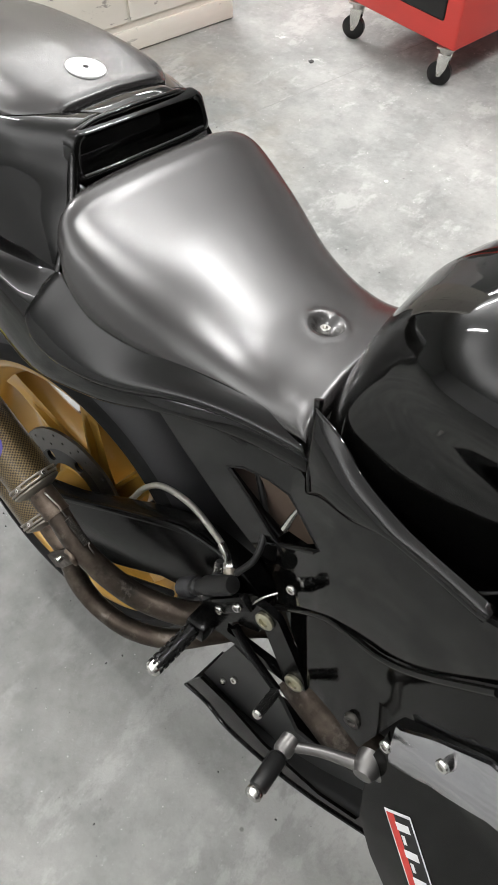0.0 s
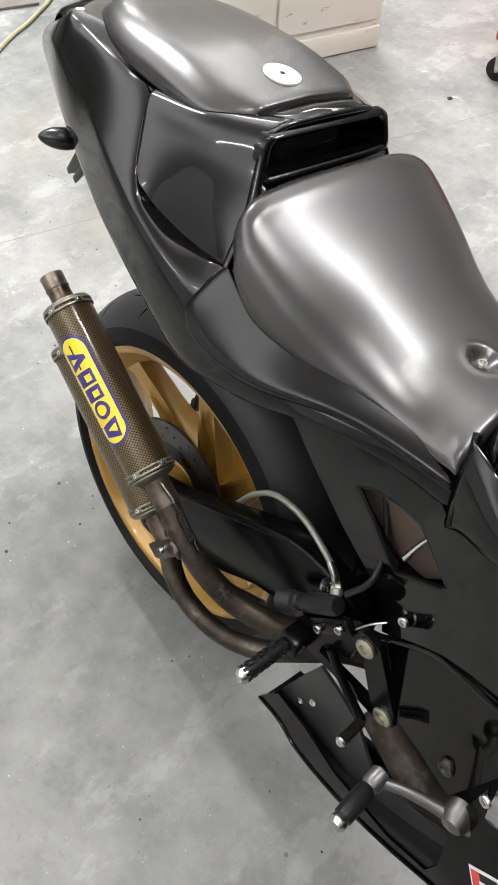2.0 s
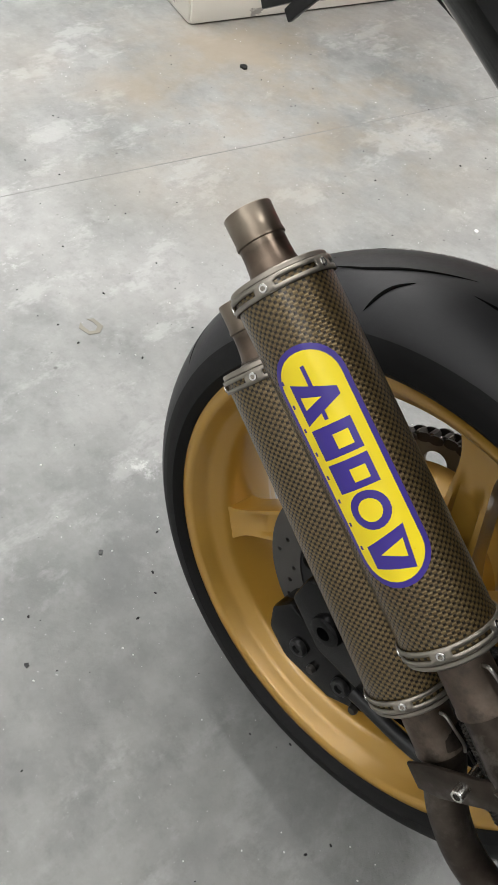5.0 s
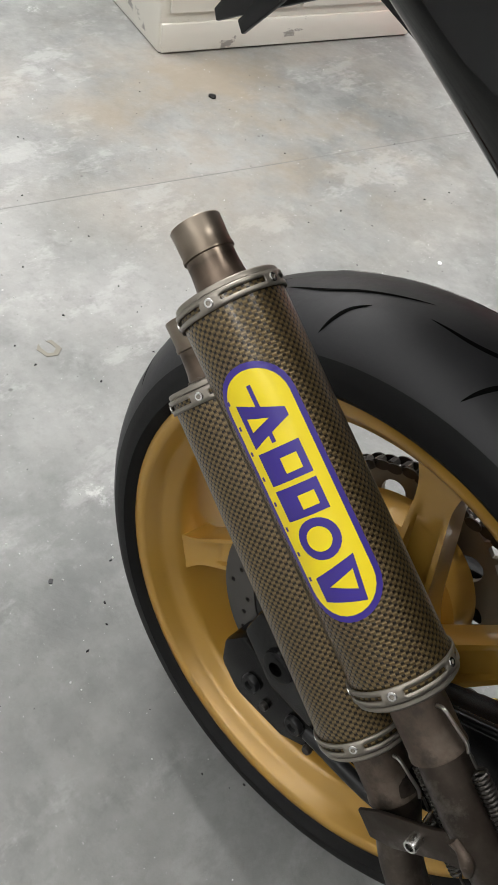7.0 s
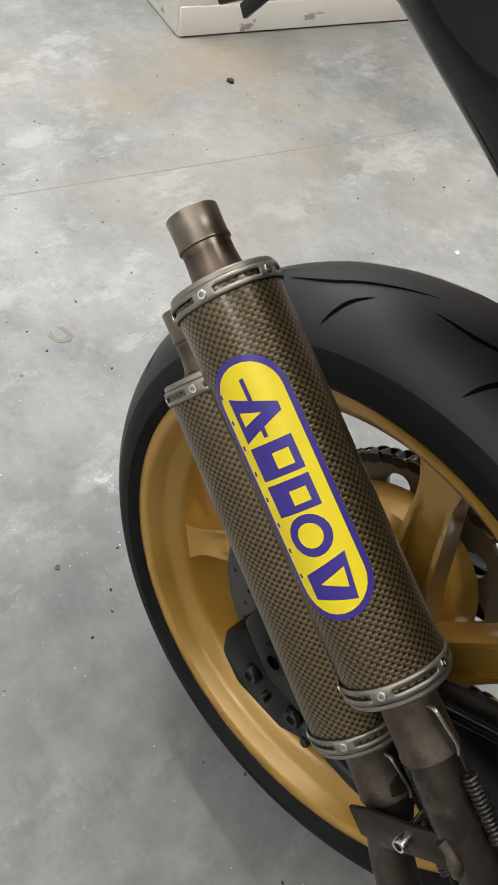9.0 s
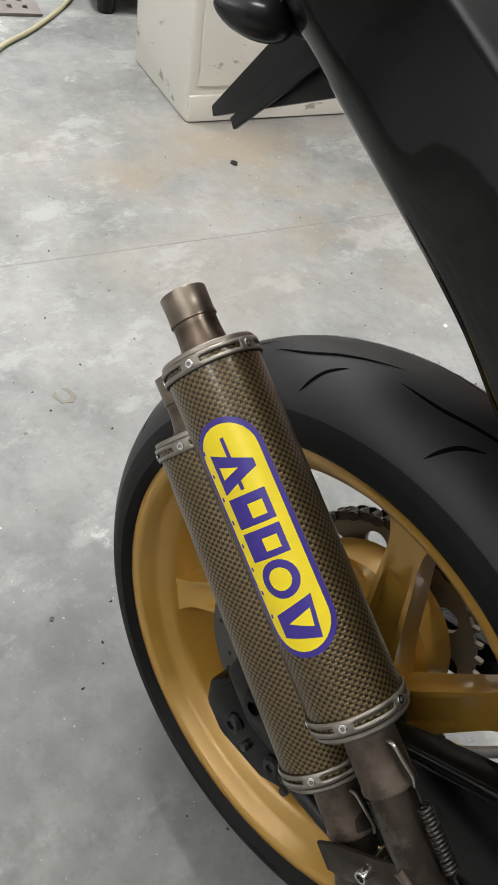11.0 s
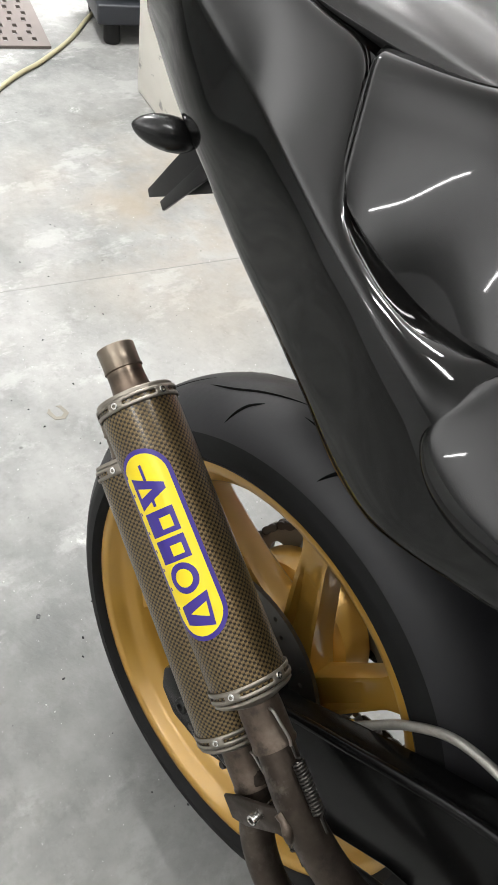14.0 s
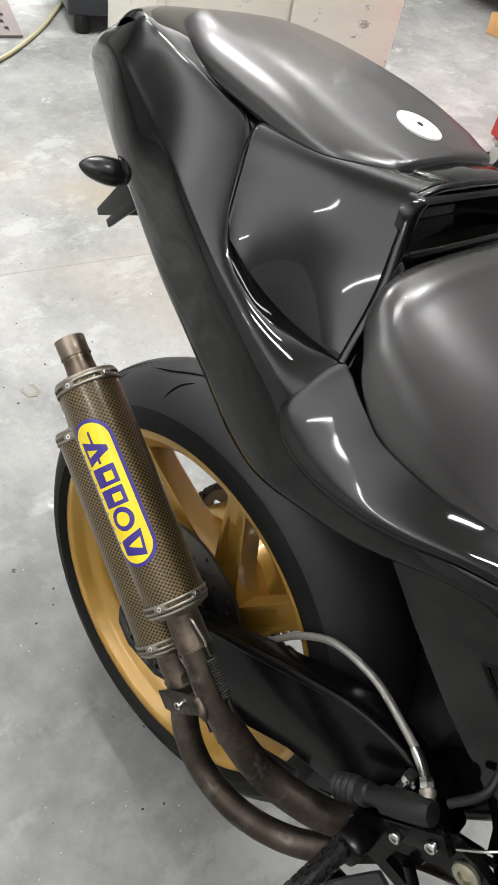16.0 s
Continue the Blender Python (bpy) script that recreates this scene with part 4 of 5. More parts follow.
part("weld_bead", tube_bm([(0.035, -0.003, -0.013), (0.038, -0.004, -0.005), (0.037, -0.003, 0.003), (0.034, -0.003, 0.009)], [0.003, 0.0045, 0.0035, 0.004], 10, 4), "pipe_pale", strap)

# ---- tail
# flank: from the deck's edge over the shoulder to the lower edge, which turns inwards
FLANK = [
    [(-0.304, -.050, .894), (-0.305, -.066, .884), (-0.305, -.078, .876), (-0.304, -.083, .868), (-0.301, -.085, .858), (-0.296, -.082, .846), (-0.290, -.064, .846)],
    [(-0.234, -.090, .919), (-0.234, -.098, .915), (-0.235, -.1085, .894), (-0.235, -.1125, .883), (-0.234, -.1125, .850), (-0.234, -.106, .822), (-0.230, -.086, .822)],
    [(-0.192, -.0935, .9145), (-0.192, -.1025, .9105), (-0.191, -.1175, .8825), (-0.191, -.1225, .871), (-0.190, -.1255, .836), (-0.190, -.1215, .808), (-0.186, -.101, .808)],
    [(-0.150, -.096, .909), (-0.150, -.106, .905), (-0.147, -.1265, .869), (-0.146, -.1320, .857), (-0.145, -.138, .820), (-0.145, -.136, .795), (-0.142, -.116, .795)],
    [(-0.108, -.0985, .9025), (-0.108, -.1085, .8980), (-0.107, -.1390, .860), (-0.106, -.1450, .848), (-0.106, -.1495, .811), (-0.106, -.148, .782), (-0.103, -.128, .782)],
    [(-0.066, -.104, .8935), (-0.065, -.1150, .8870), (-0.066, -.1510, .850), (-0.066, -.1580, .838), (-0.066, -.1605, .800), (-0.066, -.159, .769), (-0.064, -.140, .769)],
    [(-0.016, -.1535, .8345), (-0.013, -.1600, .835), (-0.012, -.1665, .829), (-0.012, -.1720, .817), (-0.012, -.171, .775), (-0.012, -.1665, .745), (-0.010, -.147, .745)],
    [(0.020, -.1465, .8120), (0.021, -.156, .814), (0.024, -.1690, .813), (0.024, -.1750, .801), (0.024, -.173, .760), (0.022, -.1685, .727), (0.024, -.148, .727)],
    [(0.052, -.1385, .7990), (0.052, -.150, .802), (0.054, -.1675, .799), (0.055, -.1750, .785), (0.056, -.174, .745), (0.055, -.1675, .703), (0.057, -.148, .703)],
    [(0.084, -.1355, .7960), (0.084, -.147, .794), (0.086, -.1630, .784), (0.087, -.1720, .769), (0.088, -.173, .735), (0.088, -.1700, .692), (0.090, -.150, .692)],
    [(0.112, -.1345, .7995), (0.108, -.147, .788), (0.108, -.160, .775), (0.110, -.1700, .755), (0.112, -.173, .730), (0.114, -.1730, .694), (0.116, -.153, .694)],
    [(0.140, -.128, .770), (0.140, -.146, .764), (0.140, -.163, .752), (0.140, -.172, .738), (0.140, -.173, .722), (0.142, -.1710, .697), (0.144, -.151, .697)],
    [(0.200, -.110, .752), (0.200, -.135, .752), (0.200, -.155, .746), (0.200, -.164, .738), (0.200, -.166, .725), (0.203, -.161, .704), (0.204, -.142, .704)],
    [(0.270, -.090, .748), (0.270, -.112, .748), (0.270, -.132, .745), (0.270, -.141, .741), (0.270, -.146, .736), (0.272, -.147, .726), (0.272, -.128, .726)],
    [(0.340, -.067, .744), (0.340, -.087, .746), (0.342, -.109, .747), (0.344, -.117, .744), (0.345, -.121, .738), (0.345, -.121, .722), (0.345, -.107, .714)],
    [(0.405, -.057, .738), (0.405, -.075, .740), (0.408, -.095, .744), (0.410, -.105, .743), (0.412, -.110, .738), (0.416, -.111, .718), (0.416, -.097, .704)],
]
flank_skin = loft_bm(FLANK, 8, 8)
for k in range(8):
    bmesh.ops.smooth_vert(flank_skin, verts=[v for v in flank_skin.verts if not v.is_boundary], factor=0.5, use_axis_x=False, use_axis_y=True, use_axis_z=True)
tail = part("tail_fairing", flank_skin, "gloss", bike, "gloss black tail fairing, right side")
thick(tail, 0.0025, 1)
FLANK_L = [[(x, 2 * Y0 - y, z) for x, y, z in r] for r in FLANK]
thick(part("tail_fairing_left", loft_bm(FLANK_L, 4, 4), "gloss", tail), 0.0025, -1)
# deck: the top under the cushion, then the hump's front face with its air slot
DECK = [
    [(-0.312, Y0, .890), (-0.310, -.030, .890), (-0.305, -.055, .886), (-0.303, -.064, .878)],
    [(-0.270, Y0, .918), (-0.270, -.050, .915), (-0.268, -.078, .907), (-0.268, -.088, .900)],
    [(-0.234, Y0, .924), (-0.234, -.060, .922), (-0.234, -.088, .920), (-0.234, -.098, .916)],
    [(-0.150, Y0, .922), (-0.150, -.070, .918), (-0.150, -.092, .911), (-0.150, -.104, .907)],
    [(-0.060, Y0, .918), (-0.060, -.070, .911), (-0.060, -.090, .900), (-0.060, -.102, .891)],
    [(-0.040, Y0, .917), (-0.040, -.070, .908), (-0.040, -.088, .900), (-0.040, -.098, .892)],
    [(0.010, Y0, .916), (0.010, -.060, .910), (0.010, -.076, .904), (0.010, -.086, .896)],
    [(0.045, Y0, .917), (0.045, -.040, .914), (0.046, -.056, .910), (0.047, -.070, .902)],
    [(0.066, Y0, .919), (0.066, -.036, .9175), (0.066, -.050, .914), (0.067, -.064, .906)],
    [(0.080, Y0, .917), (0.080, -.036, .916), (0.080, -.056, .911), (0.080, -.066, .904)],
]
thick(part("tail_deck", loft_bm(DECK, 5, 5, Y0), "gloss", tail), 0.0025, 1)
# the cheek between deck, crease and hump: a patch over its four edges, rolled over the deck at the top and bent along its diagonal; it stands proud of the flank
CHEEK_EDGES = [
    [(-0.0620, -.0960, .9030), (-0.0200, -.0900, .9060), (0.0160, -.0790, .9095), (0.0440, -.0600, .9125), (0.0765, -.040, .9165)],
    [(-0.0170, -.1555, .8365), (0.018, -.1485, .8140), (0.062, -.1375, .7965), (0.112, -.137, .8015)],
    [(-0.0620, -.0960, .9030), (-0.0556, -.1136, .8974), (-0.0430, -.1285, .8775), (-0.0300, -.1425, .8565), (-0.0170, -.1555, .8365)],
    [(0.0765, -.040, .9165), (0.0765, -.060, .9140), (0.0775, -.0765, .9070), (0.088, -.089, .880), (0.101, -.106, .845), (0.112, -.137, .8015)],
]


def even_line(pts, n):
    """n + 1 points at even steps along a smooth line."""
    fine = catmull(pts, 24)
    run = [0.0]
    for a, b in zip(fine, fine[1:]):
        run.append(run[-1] + (b - a).length)
    out, k = [], 0
    for i in range(n + 1):
        d = run[-1] * i / n
        while k < len(fine) - 2 and run[k + 1] < d:
            k += 1
        out.append(fine[k].lerp(fine[k + 1], min(1.0, (d - run[k]) / max(1e-9, run[k + 1] - run[k]))))
    return out


def patch_rows(top, low, first, last, n, m, shape):
    """Rows of a patch over four edges; shape(s, v) gives the lift along the outward normal."""
    top, low, first, last = even_line(top, n), even_line(low, n), even_line(first, m), even_line(last, m)
    rows = []
    for i in range(n + 1):
        s, row = i / n, []
        bent_top = top[i] - top[0].lerp(top[n], s)
        bent_low = low[i] - low[0].lerp(low[n], s)
        for j in range(m + 1):
            v = j / m
            p = top[0].lerp(top[n], s).lerp(low[0].lerp(low[n], s), v) + bent_top * (1 - v) ** 3 + bent_low * v ** 4
            p += (first[j] - first[0].lerp(first[m], v)) * (1 - s) + (last[j] - last[0].lerp(last[m], v)) * s
            row.append(p + Vector((0, -0.87, 0.5)) * shape(s, v))
        rows.append(row)
    return rows


CHEEK = patch_rows(*CHEEK_EDGES, 36, 30, lambda s, v: 0.006 * math.sin(math.pi * s) * math.sin(math.pi * v) * math.exp(-((s + v - 1.0) / 0.5) ** 2))
part("cheek_lip", tube_bm([Vector(p) + Vector((0.0, -0.0008, 0.0004)) for p in CHEEK_EDGES[2][1:]], [0.0014, 0.0023, 0.0023, 0.0015], 10, 8), "gloss", tail)
part("slot_rim", tube_bm([(0.0790, -.020, .9165), (0.0795, Y0, .917), (0.0785, .060, .9150), (0.075, .080, .911), (0.077, .094, .902)], 0.0034, 10, 6), "gloss", tail)
RIDGE = [(0.0795, -.018, .9165), (0.0790, -.042, .9160), (0.0785, -.062, .9130), (0.0795, -.0780, .9055)] + CHEEK_EDGES[3][3:]
part("ridge_bead", tube_bm(RIDGE, [0.0034, 0.0034, 0.0036, 0.0042, 0.0054, 0.0062, 0.0050], 14, 8), "gloss", tail)
thick(part("tail_cheek", grid_bm(CHEEK), "gloss", tail), 0.003, 1)
thick(part("tail_cheek_left", grid_bm([[(x, 2 * Y0 - y, z) for x, y, z in r[::3]] for r in CHEEK[::3]]), "gloss", tail), 0.003, -1)


def slot_loop(a, b, drop=0.0):
    """A rounded four-sided loop on the hump's face, grown by a sideways and b upwards."""
    c = [Vector((0.0865, -0.076, 0.906)), Vector((0.0865, 0.092, 0.906)), Vector((0.0960, 0.098, 0.878)), Vector((0.0960, -0.084, 0.874))]
    mid_ = sum(c, Vector()) / 4
    out = []
    for i in range(4):
        p0, p1, p2 = c[i - 1], c[i], c[(i + 1) % 4]
        r = 0.010
        s = p1 + (p0 - p1).normalized() * r
        e = p1 + (p2 - p1).normalized() * r
        for t in (0, 0.25, 0.5, 0.75, 1):
            out.append((1 - t) ** 2 * s + 2 * t * (1 - t) * p1 + t * t * e)
    res = []
    for p in out:
        d = p - mid_
        res.append(mid_ + Vector((d.x * (1 + b / 0.016 * 0.6), d.y * (1 + a / 0.085), d.z * (1 + b / 0.016))) + Vector((-drop, 0, -drop * 0.25)))
    return res


SLOT = [slot_loop(0.011, 0.010, 0.012), slot_loop(0.008, 0.0075, 0.002), slot_loop(0.004, 0.003, -0.0005), slot_loop(0, 0, 0.001), slot_loop(-0.001, -0.001, 0.006), slot_loop(-0.002, -0.001, 0.034)]
bm = grid_bm(SLOT, True)
bm.faces.new([v for v in bm.verts][-20:])
part("hump_front", bm, "gloss", tail, "gloss hump with recessed air slot", angle=50)
part("slot_lip", tube_bm([(0.0925, -0.080, 0.872), (0.0945, -0.040, 0.873), (0.0945, 0.056, 0.874), (0.0925, 0.094, 0.875)], 0.0042, 12, 6), "gloss", tail)
# the hump's face goes on under the slot, down behind the seat
skirt = [[(0.0920 + d, y, 0.8725 - h) for d, h in ((0.0, 0.0), (0.004, 0.008), (0.006, 0.020), (0.007, 0.045))] for y in (-0.086, -0.060, -0.020, 0.020, 0.060, 0.102)]
thick(part("hump_skirt", grid_bm(skirt), "gloss", tail), 0.002)
# the outlet's mesh fills the step behind the cheek's edge
step_rows = [[p + Vector((0.0004, 0.0006, -0.0004)), p + Vector((0.001, 0.008, -0.007)), p + Vector((0.002, 0.016, -0.015))] for p in even_line(CHEEK_EDGES[2][1:], 14)]
thick(part("outlet_mesh", grid_bm(step_rows), "mesh_dark", tail, "dark mesh in the outlet slot"), 0.001)

# tail light and rear cap
part("tail_light", prism_bm([(-0.060, 0.846), (-0.066, 0.872), (-0.050, 0.884), (0.066, 0.884), (0.082, 0.872), (0.076, 0.846)], 0.012, "x", 0.003), "lens_red", tail, "dark red tail light", at=pose(-0.304, 0, 0))
part("tail_underside", prism_bm([(-0.29, -0.060), (-0.20, -0.080), (-0.05, -0.112), (0.05, -0.130), (0.05, 0.146), (-0.05, 0.128), (-0.20, 0.096), (-0.29, 0.076)], 0.003, "z"), "plastic", tail, at=Matrix.Translation((0, 0, 0.735)) @ pose(0, 0, 0, 0, 13.0, 0))

# cushion on the tail
PAD = [
    [(-0.228, Y0, .922), (-0.228, -.030, .921), (-0.226, -.044, .919), (-0.223, -.054, .916), (-0.222, -.056, .911)],
    [(-0.214, Y0, .937), (-0.214, -.036, .936), (-0.212, -.054, .932), (-0.208, -.067, .924), (-0.207, -.070, .911)],
    [(-0.150, Y0, .943), (-0.150, -.050, .941), (-0.150, -.076, .934), (-0.150, -.091, .922), (-0.150, -.093, .906)],
    [(-0.060, Y0, .942), (-0.060, -.060, .938), (-0.060, -.084, .930), (-0.060, -.099, .918), (-0.060, -.101, .901)],
    [(0.000, Y0, .934), (0.000, -.060, .930), (0.000, -.084, .923), (0.000, -.099, .913), (0.000, -.101, .899)],
    [(0.030, Y0, .929), (0.030, -.050, .926), (0.028, -.074, .920), (0.024, -.088, .912), (0.024, -.090, .901)],
    [(0.047, Y0, .926), (0.047, -.050, .923), (0.045, -.064, .917), (0.041, -.074, .911), (0.041, -.076, .903)],
    [(0.051, Y0, .919), (0.051, -.048, .916), (0.049, -.061, .912), (0.045, -.070, .908), (0.044, -.072, .902)],
]
PAD = [r[:-1] + [(r[-1][0], r[-1][1], r[-1][2] + 0.0035)] for r in PAD]
pad = part("tail_pad", loft_bm(PAD, 6, 6, Y0), "vinyl", bike, "satin black tail cushion")
# black inset that stands for the shadow line under the cushion's edge
PAD_GAP = [[(x * 0.985, Y0, r[-1][2] + 0.004) for x in (r[0][0],)] + [(r[-1][0] * 0.985, r[-1][1] + 0.006, r[-1][2] + d) for d in (0.003, -0.005, -0.014)] for r in PAD]
part("pad_shadow_gap", loft_bm(PAD_GAP, 4, 4, Y0), "black_hole", pad, "black inset for the shadow gap under the cushion")
BADGE = along((0.011, 0.003, 0.9322), (0.14, 0.0, 1.9322))
badge = part("badge", lathe_bm([(0.0001, 0.0010), (0.0195, 0.0008), (0.0206, 0.0003), (0.0208, -0.002)], 40, BADGE), "white", pad, "round white badge")
part("badge_screw", lathe_bm([(0.0001, 0.0018), (0.0022, 0.0018), (0.0030, 0.0014), (0.0032, 0.001)], 14, BADGE), "plastic", badge)

# raised panel under the rider's thigh
THIGH = []
for inner, outer, bulge in (
    ((0.114, -.136, .803), (0.103, -.147, .789), 0.0), ((0.120, -.138, .803), (0.096, -.160, .771), 0.002), ((0.130, -.140, .800), (0.099, -.1715, .7645), 0.0018),
    ((0.146, -.142, .791), (0.110, -.1795, .754), 0.002), ((0.165, -.142, .782), (0.126, -.1815, .745), 0.0022), ((0.190, -.140, .776), (0.150, -.1805, .739), 0.0022),
    ((0.220, -.132, .770), (0.188, -.1745, .737), 0.0022), ((0.250, -.124, .766), (0.225, -.166, .742), 0.0022), ((0.290, -.114, .760), (0.268, -.151, .752), 0.0018),
    ((0.340, -.104, .756), (0.325, -.128, .750), 0.001), ((0.408, -.096, .757), (0.410, -.117, .747), 0.0),
):
    inner, outer = Vector(inner), Vector(outer)
    lift = Vector((0, -0.5, 0.87)) * bulge
    THIGH.append([inner, inner.lerp(outer, 0.35) + lift * 0.9, inner.lerp(outer, 0.7) + lift, outer, outer + Vector((0.001, 0.002, -0.004)), outer + Vector((0.003, 0.008, -0.010))])
thigh_skin = loft_bm(THIGH, 6, 7)
for k in range(45):
    bmesh.ops.smooth_vert(thigh_skin, verts=[v for v in thigh_skin.verts if not v.is_boundary], factor=0.5, use_axis_x=True, use_axis_y=True, use_axis_z=True)
thick(part("thigh_panel", thigh_skin, "gloss", tail, "gloss black side bulge under the seat"), 0.003, 1)
part("panel_bead", tube_bm([(0.400, -0.100, 0.796), (0.410, -0.112, 0.765), (0.420, -0.126, 0.735), (0.425, -0.129, 0.718)], [0.0045, 0.003, 0.003, 0.0022], 10, 6), "gloss", tail)

# rider's seat
SEAT = []
for x, half, top, low, bow in (
    (0.0985, .110, .858, .846, 0.000), (0.1005, .120, .868, .844, 0.000), (0.105, .132, .8755, .840, 0.001), (0.113, .146, .8780, .832, 0.002), (0.124, .154, .8755, .820, 0.003), (0.138, .161, .8675, .800, 0.003),
    (0.165, .161, .8535, .776, 0.003), (0.200, .154, .8365, .766, 0.003), (0.245, .138, .8145, .757, 0.003), (0.285, .125, .7975, .754, 0.003), (0.315, .119, .788, .751, 0.004),
    (0.345, .118, .784, .748, 0.006), (0.372, .122, .786, .751, 0.008), (0.388, .125, .786, .756, 0.008), (0.396, .125, .779, .755, 0.008), (0.397, .124, .766, .754, 0.008),
):
    SEAT.append([Vector((x + bow * f * f, Y0 - half * f, top - (top - low) * (g + fall * min(1.0, max(0.0, (x - 0.16) / 0.10))))) for f, g, fall in ((0, 0, 0), (0.25, 0.008, 0.006), (0.48, 0.035, 0.03), (0.66, 0.085, 0.09), (0.80, 0.17, 0.15), (0.895, 0.29, 0.19), (0.955, 0.46, 0.18), (0.99, 0.70, 0.10), (1.0, 1.0, 0))])
seat_skin = loft_bm(SEAT, 7, 10, Y0)
for k in range(4):
    bmesh.ops.smooth_vert(seat_skin, verts=[v for v in seat_skin.verts if not v.is_boundary], factor=0.5, use_axis_x=False, use_axis_y=True, use_axis_z=True)
for v in seat_skin.verts:
    d = math.hypot(v.co.x - 0.337, v.co.y - 0.009)
    if d < 0.026 and v.co.z > 0.74:
        v.co.z -= 0.0085 * (0.5 + 0.5 * math.cos(math.pi * min(1, max(0, (d - 0.006) / 0.013)))) - 0.0015 * math.exp(-((d - 0.021) / 0.003) ** 2)
# dark apron between the hump's ridge and the seat's rear edge
apron = [[p, p + Vector((0.012, 0.004, -0.016)), p + Vector((0.034, 0.016, -0.034))] for p in even_line(RIDGE[4:], 16)]
thick(part("seat_apron", grid_bm(apron), "gloss", tail), 0.002)
seat = part("seat", seat_skin, "vinyl", bike, "satin black vinyl rider seat")
part("seat_bolt", bolt_bm((0.337, 0.009, 0.7765), (-0.03, 0, 1), 0.0062, 0.0045), "silver", seat)

# ---- fuel tank
TANK = [
    [(0.396, Y0, .800), (0.398, -.040, .795), (0.404, -.072, .782), (0.410, -.092, .764), (0.414, -.100, .744), (0.418, -.100, .715)],
    [(0.416, Y0, .868), (0.418, -.050, .858), (0.424, -.084, .836), (0.430, -.100, .806), (0.436, -.107, .768), (0.440, -.104, .715)],
    [(0.452, Y0, .920), (0.454, -.066, .906), (0.460, -.104, .872), (0.466, -.110, .826), (0.470, -.113, .772), (0.474, -.110, .715)],
    [(0.530, Y0, .956), (0.530, -.088, .942), (0.530, -.134, .895), (0.532, -.124, .832), (0.536, -.124, .778), (0.540, -.120, .715)],
    [(0.680, Y0, .965), (0.680, -.100, .950), (0.680, -.150, .898), (0.680, -.138, .835), (0.680, -.140, .790), (0.680, -.136, .715)],
    [(0.860, Y0, .945), (0.860, -.095, .930), (0.860, -.140, .880), (0.860, -.133, .820), (0.860, -.134, .780), (0.860, -.130, .715)],
]
LOBE = [
    [(0.401, -.104, .791), (0.409, -.116, .769), (0.417, -.123, .735), (0.421, -.124, .712), (0.422, -.118, .708)],
    [(0.435, -.112, .783), (0.440, -.126, .767), (0.442, -.132, .742), (0.440, -.129, .723), (0.441, -.122, .719)],
    [(0.468, -.124, .769), (0.472, -.137, .759), (0.474, -.141, .744), (0.473, -.139, .731), (0.474, -.132, .727)],
    [(0.510, -.140, .765), (0.512, -.149, .761), (0.511, -.152, .757), (0.509, -.151, .752), (0.510, -.144, .749)],
    [(0.548, -.155, .769), (0.549, -.161, .767), (0.548, -.163, .764), (0.546, -.162, .760), (0.547, -.156, .757)],
    [(0.610, -.178, .782), (0.611, -.184, .780), (0.610, -.186, .777), (0.608, -.185, .773), (0.609, -.179, .770)],
]
thick(part("tank_lobe", loft_bm(LOBE, 6, 6), "gloss", bike, "gloss black shoulder panel beside the tank"), 0.003, 1)
tank = part("fuel_tank", loft_bm(TANK, 7, 7, Y0), "gloss", bike, "gloss black fuel tank with knee recess")


# ---- side panels and fairing
def flank_y(x, z):
    return -0.114 + 0.07 * max(0.0, 0.40 - x) - 0.36 * max(0.0, x - 0.40) - 0.02 * max(0.0, min(1.0, (0.56 - z) / 0.15)) * min(1.0, max(0.0, (x - 0.5) / 0.1))


UPPER = [(0.207, 0.665), (0.236, 0.694), (0.300, 0.724), (0.345, 0.722), (0.390, 0.722), (0.419, 0.714), (0.440, 0.724), (0.473, 0.731), (0.509, 0.752), (0.546, 0.765), (0.600, 0.766), (0.640, 0.785), (0.720, 0.820), (0.760, 0.830), (0.760, 0.785),
         (0.642, 0.737), (0.589, 0.665), (0.553, 0.630), (0.509, 0.606), (0.475, 0.580), (0.419, 0.511), (0.409, 0.533), (0.381, 0.557), (0.322, 0.587), (0.256, 0.629)]
WINDOW = [(0.318, 0.652), (0.340, 0.668), (0.372, 0.677), (0.3985, 0.677), (0.414, 0.673), (0.455, 0.660), (0.449, 0.648), (0.400, 0.594), (0.385, 0.603), (0.352, 0.630)]


def panel_y(x, z):
    return flank_y(x, z) - 0.004 * max(0, 1 - abs(x - 0.47) / 0.07) + 0.35 * max(0.0, z - 0.64) ** 2 + 0.2 * max(0.0, 0.60 - z) ** 2


side = part("side_panel", shell_bm(UPPER, 0, [WINDOW], 0.02, panel_y, 0.005), "gloss", bike, "gloss black side panel with triangular window")
part("window_frame", tube_bm([(x, panel_y(x, z) + 0.0025, z) for x, z in WINDOW + WINDOW[:1]], 0.003, 8, 1), "frame", side)
part("window_frame", tube_bm([(0.300, -0.100, 0.645), (0.350, -0.100, 0.614), (0.392, -0.100, 0.590)], 0.007, 10, 4), "frame", side)
part("inner_panel", prism_bm([(0.278, 0.60), (0.278, 0.700), (0.39, 0.700), (0.47, 0.64), (0.42, 0.585), (0.36, 0.585)], 0.004, "y"), "inner", bike, "dusty brown inner panel behind the window", at=pose(0, -0.082, 0))
part("inner_wire", tube_bm([(0.398, -0.104, 0.612), (0.404, -0.098, 0.640), (0.414, -0.092, 0.668)], [0.0045, 0.003, 0.003], 8, 5), "silver", side)
part("panel_bolt", bolt_bm((0.437, -0.134, 0.573), (0, -1, 0), 0.0062, 0.004), "silver", side)
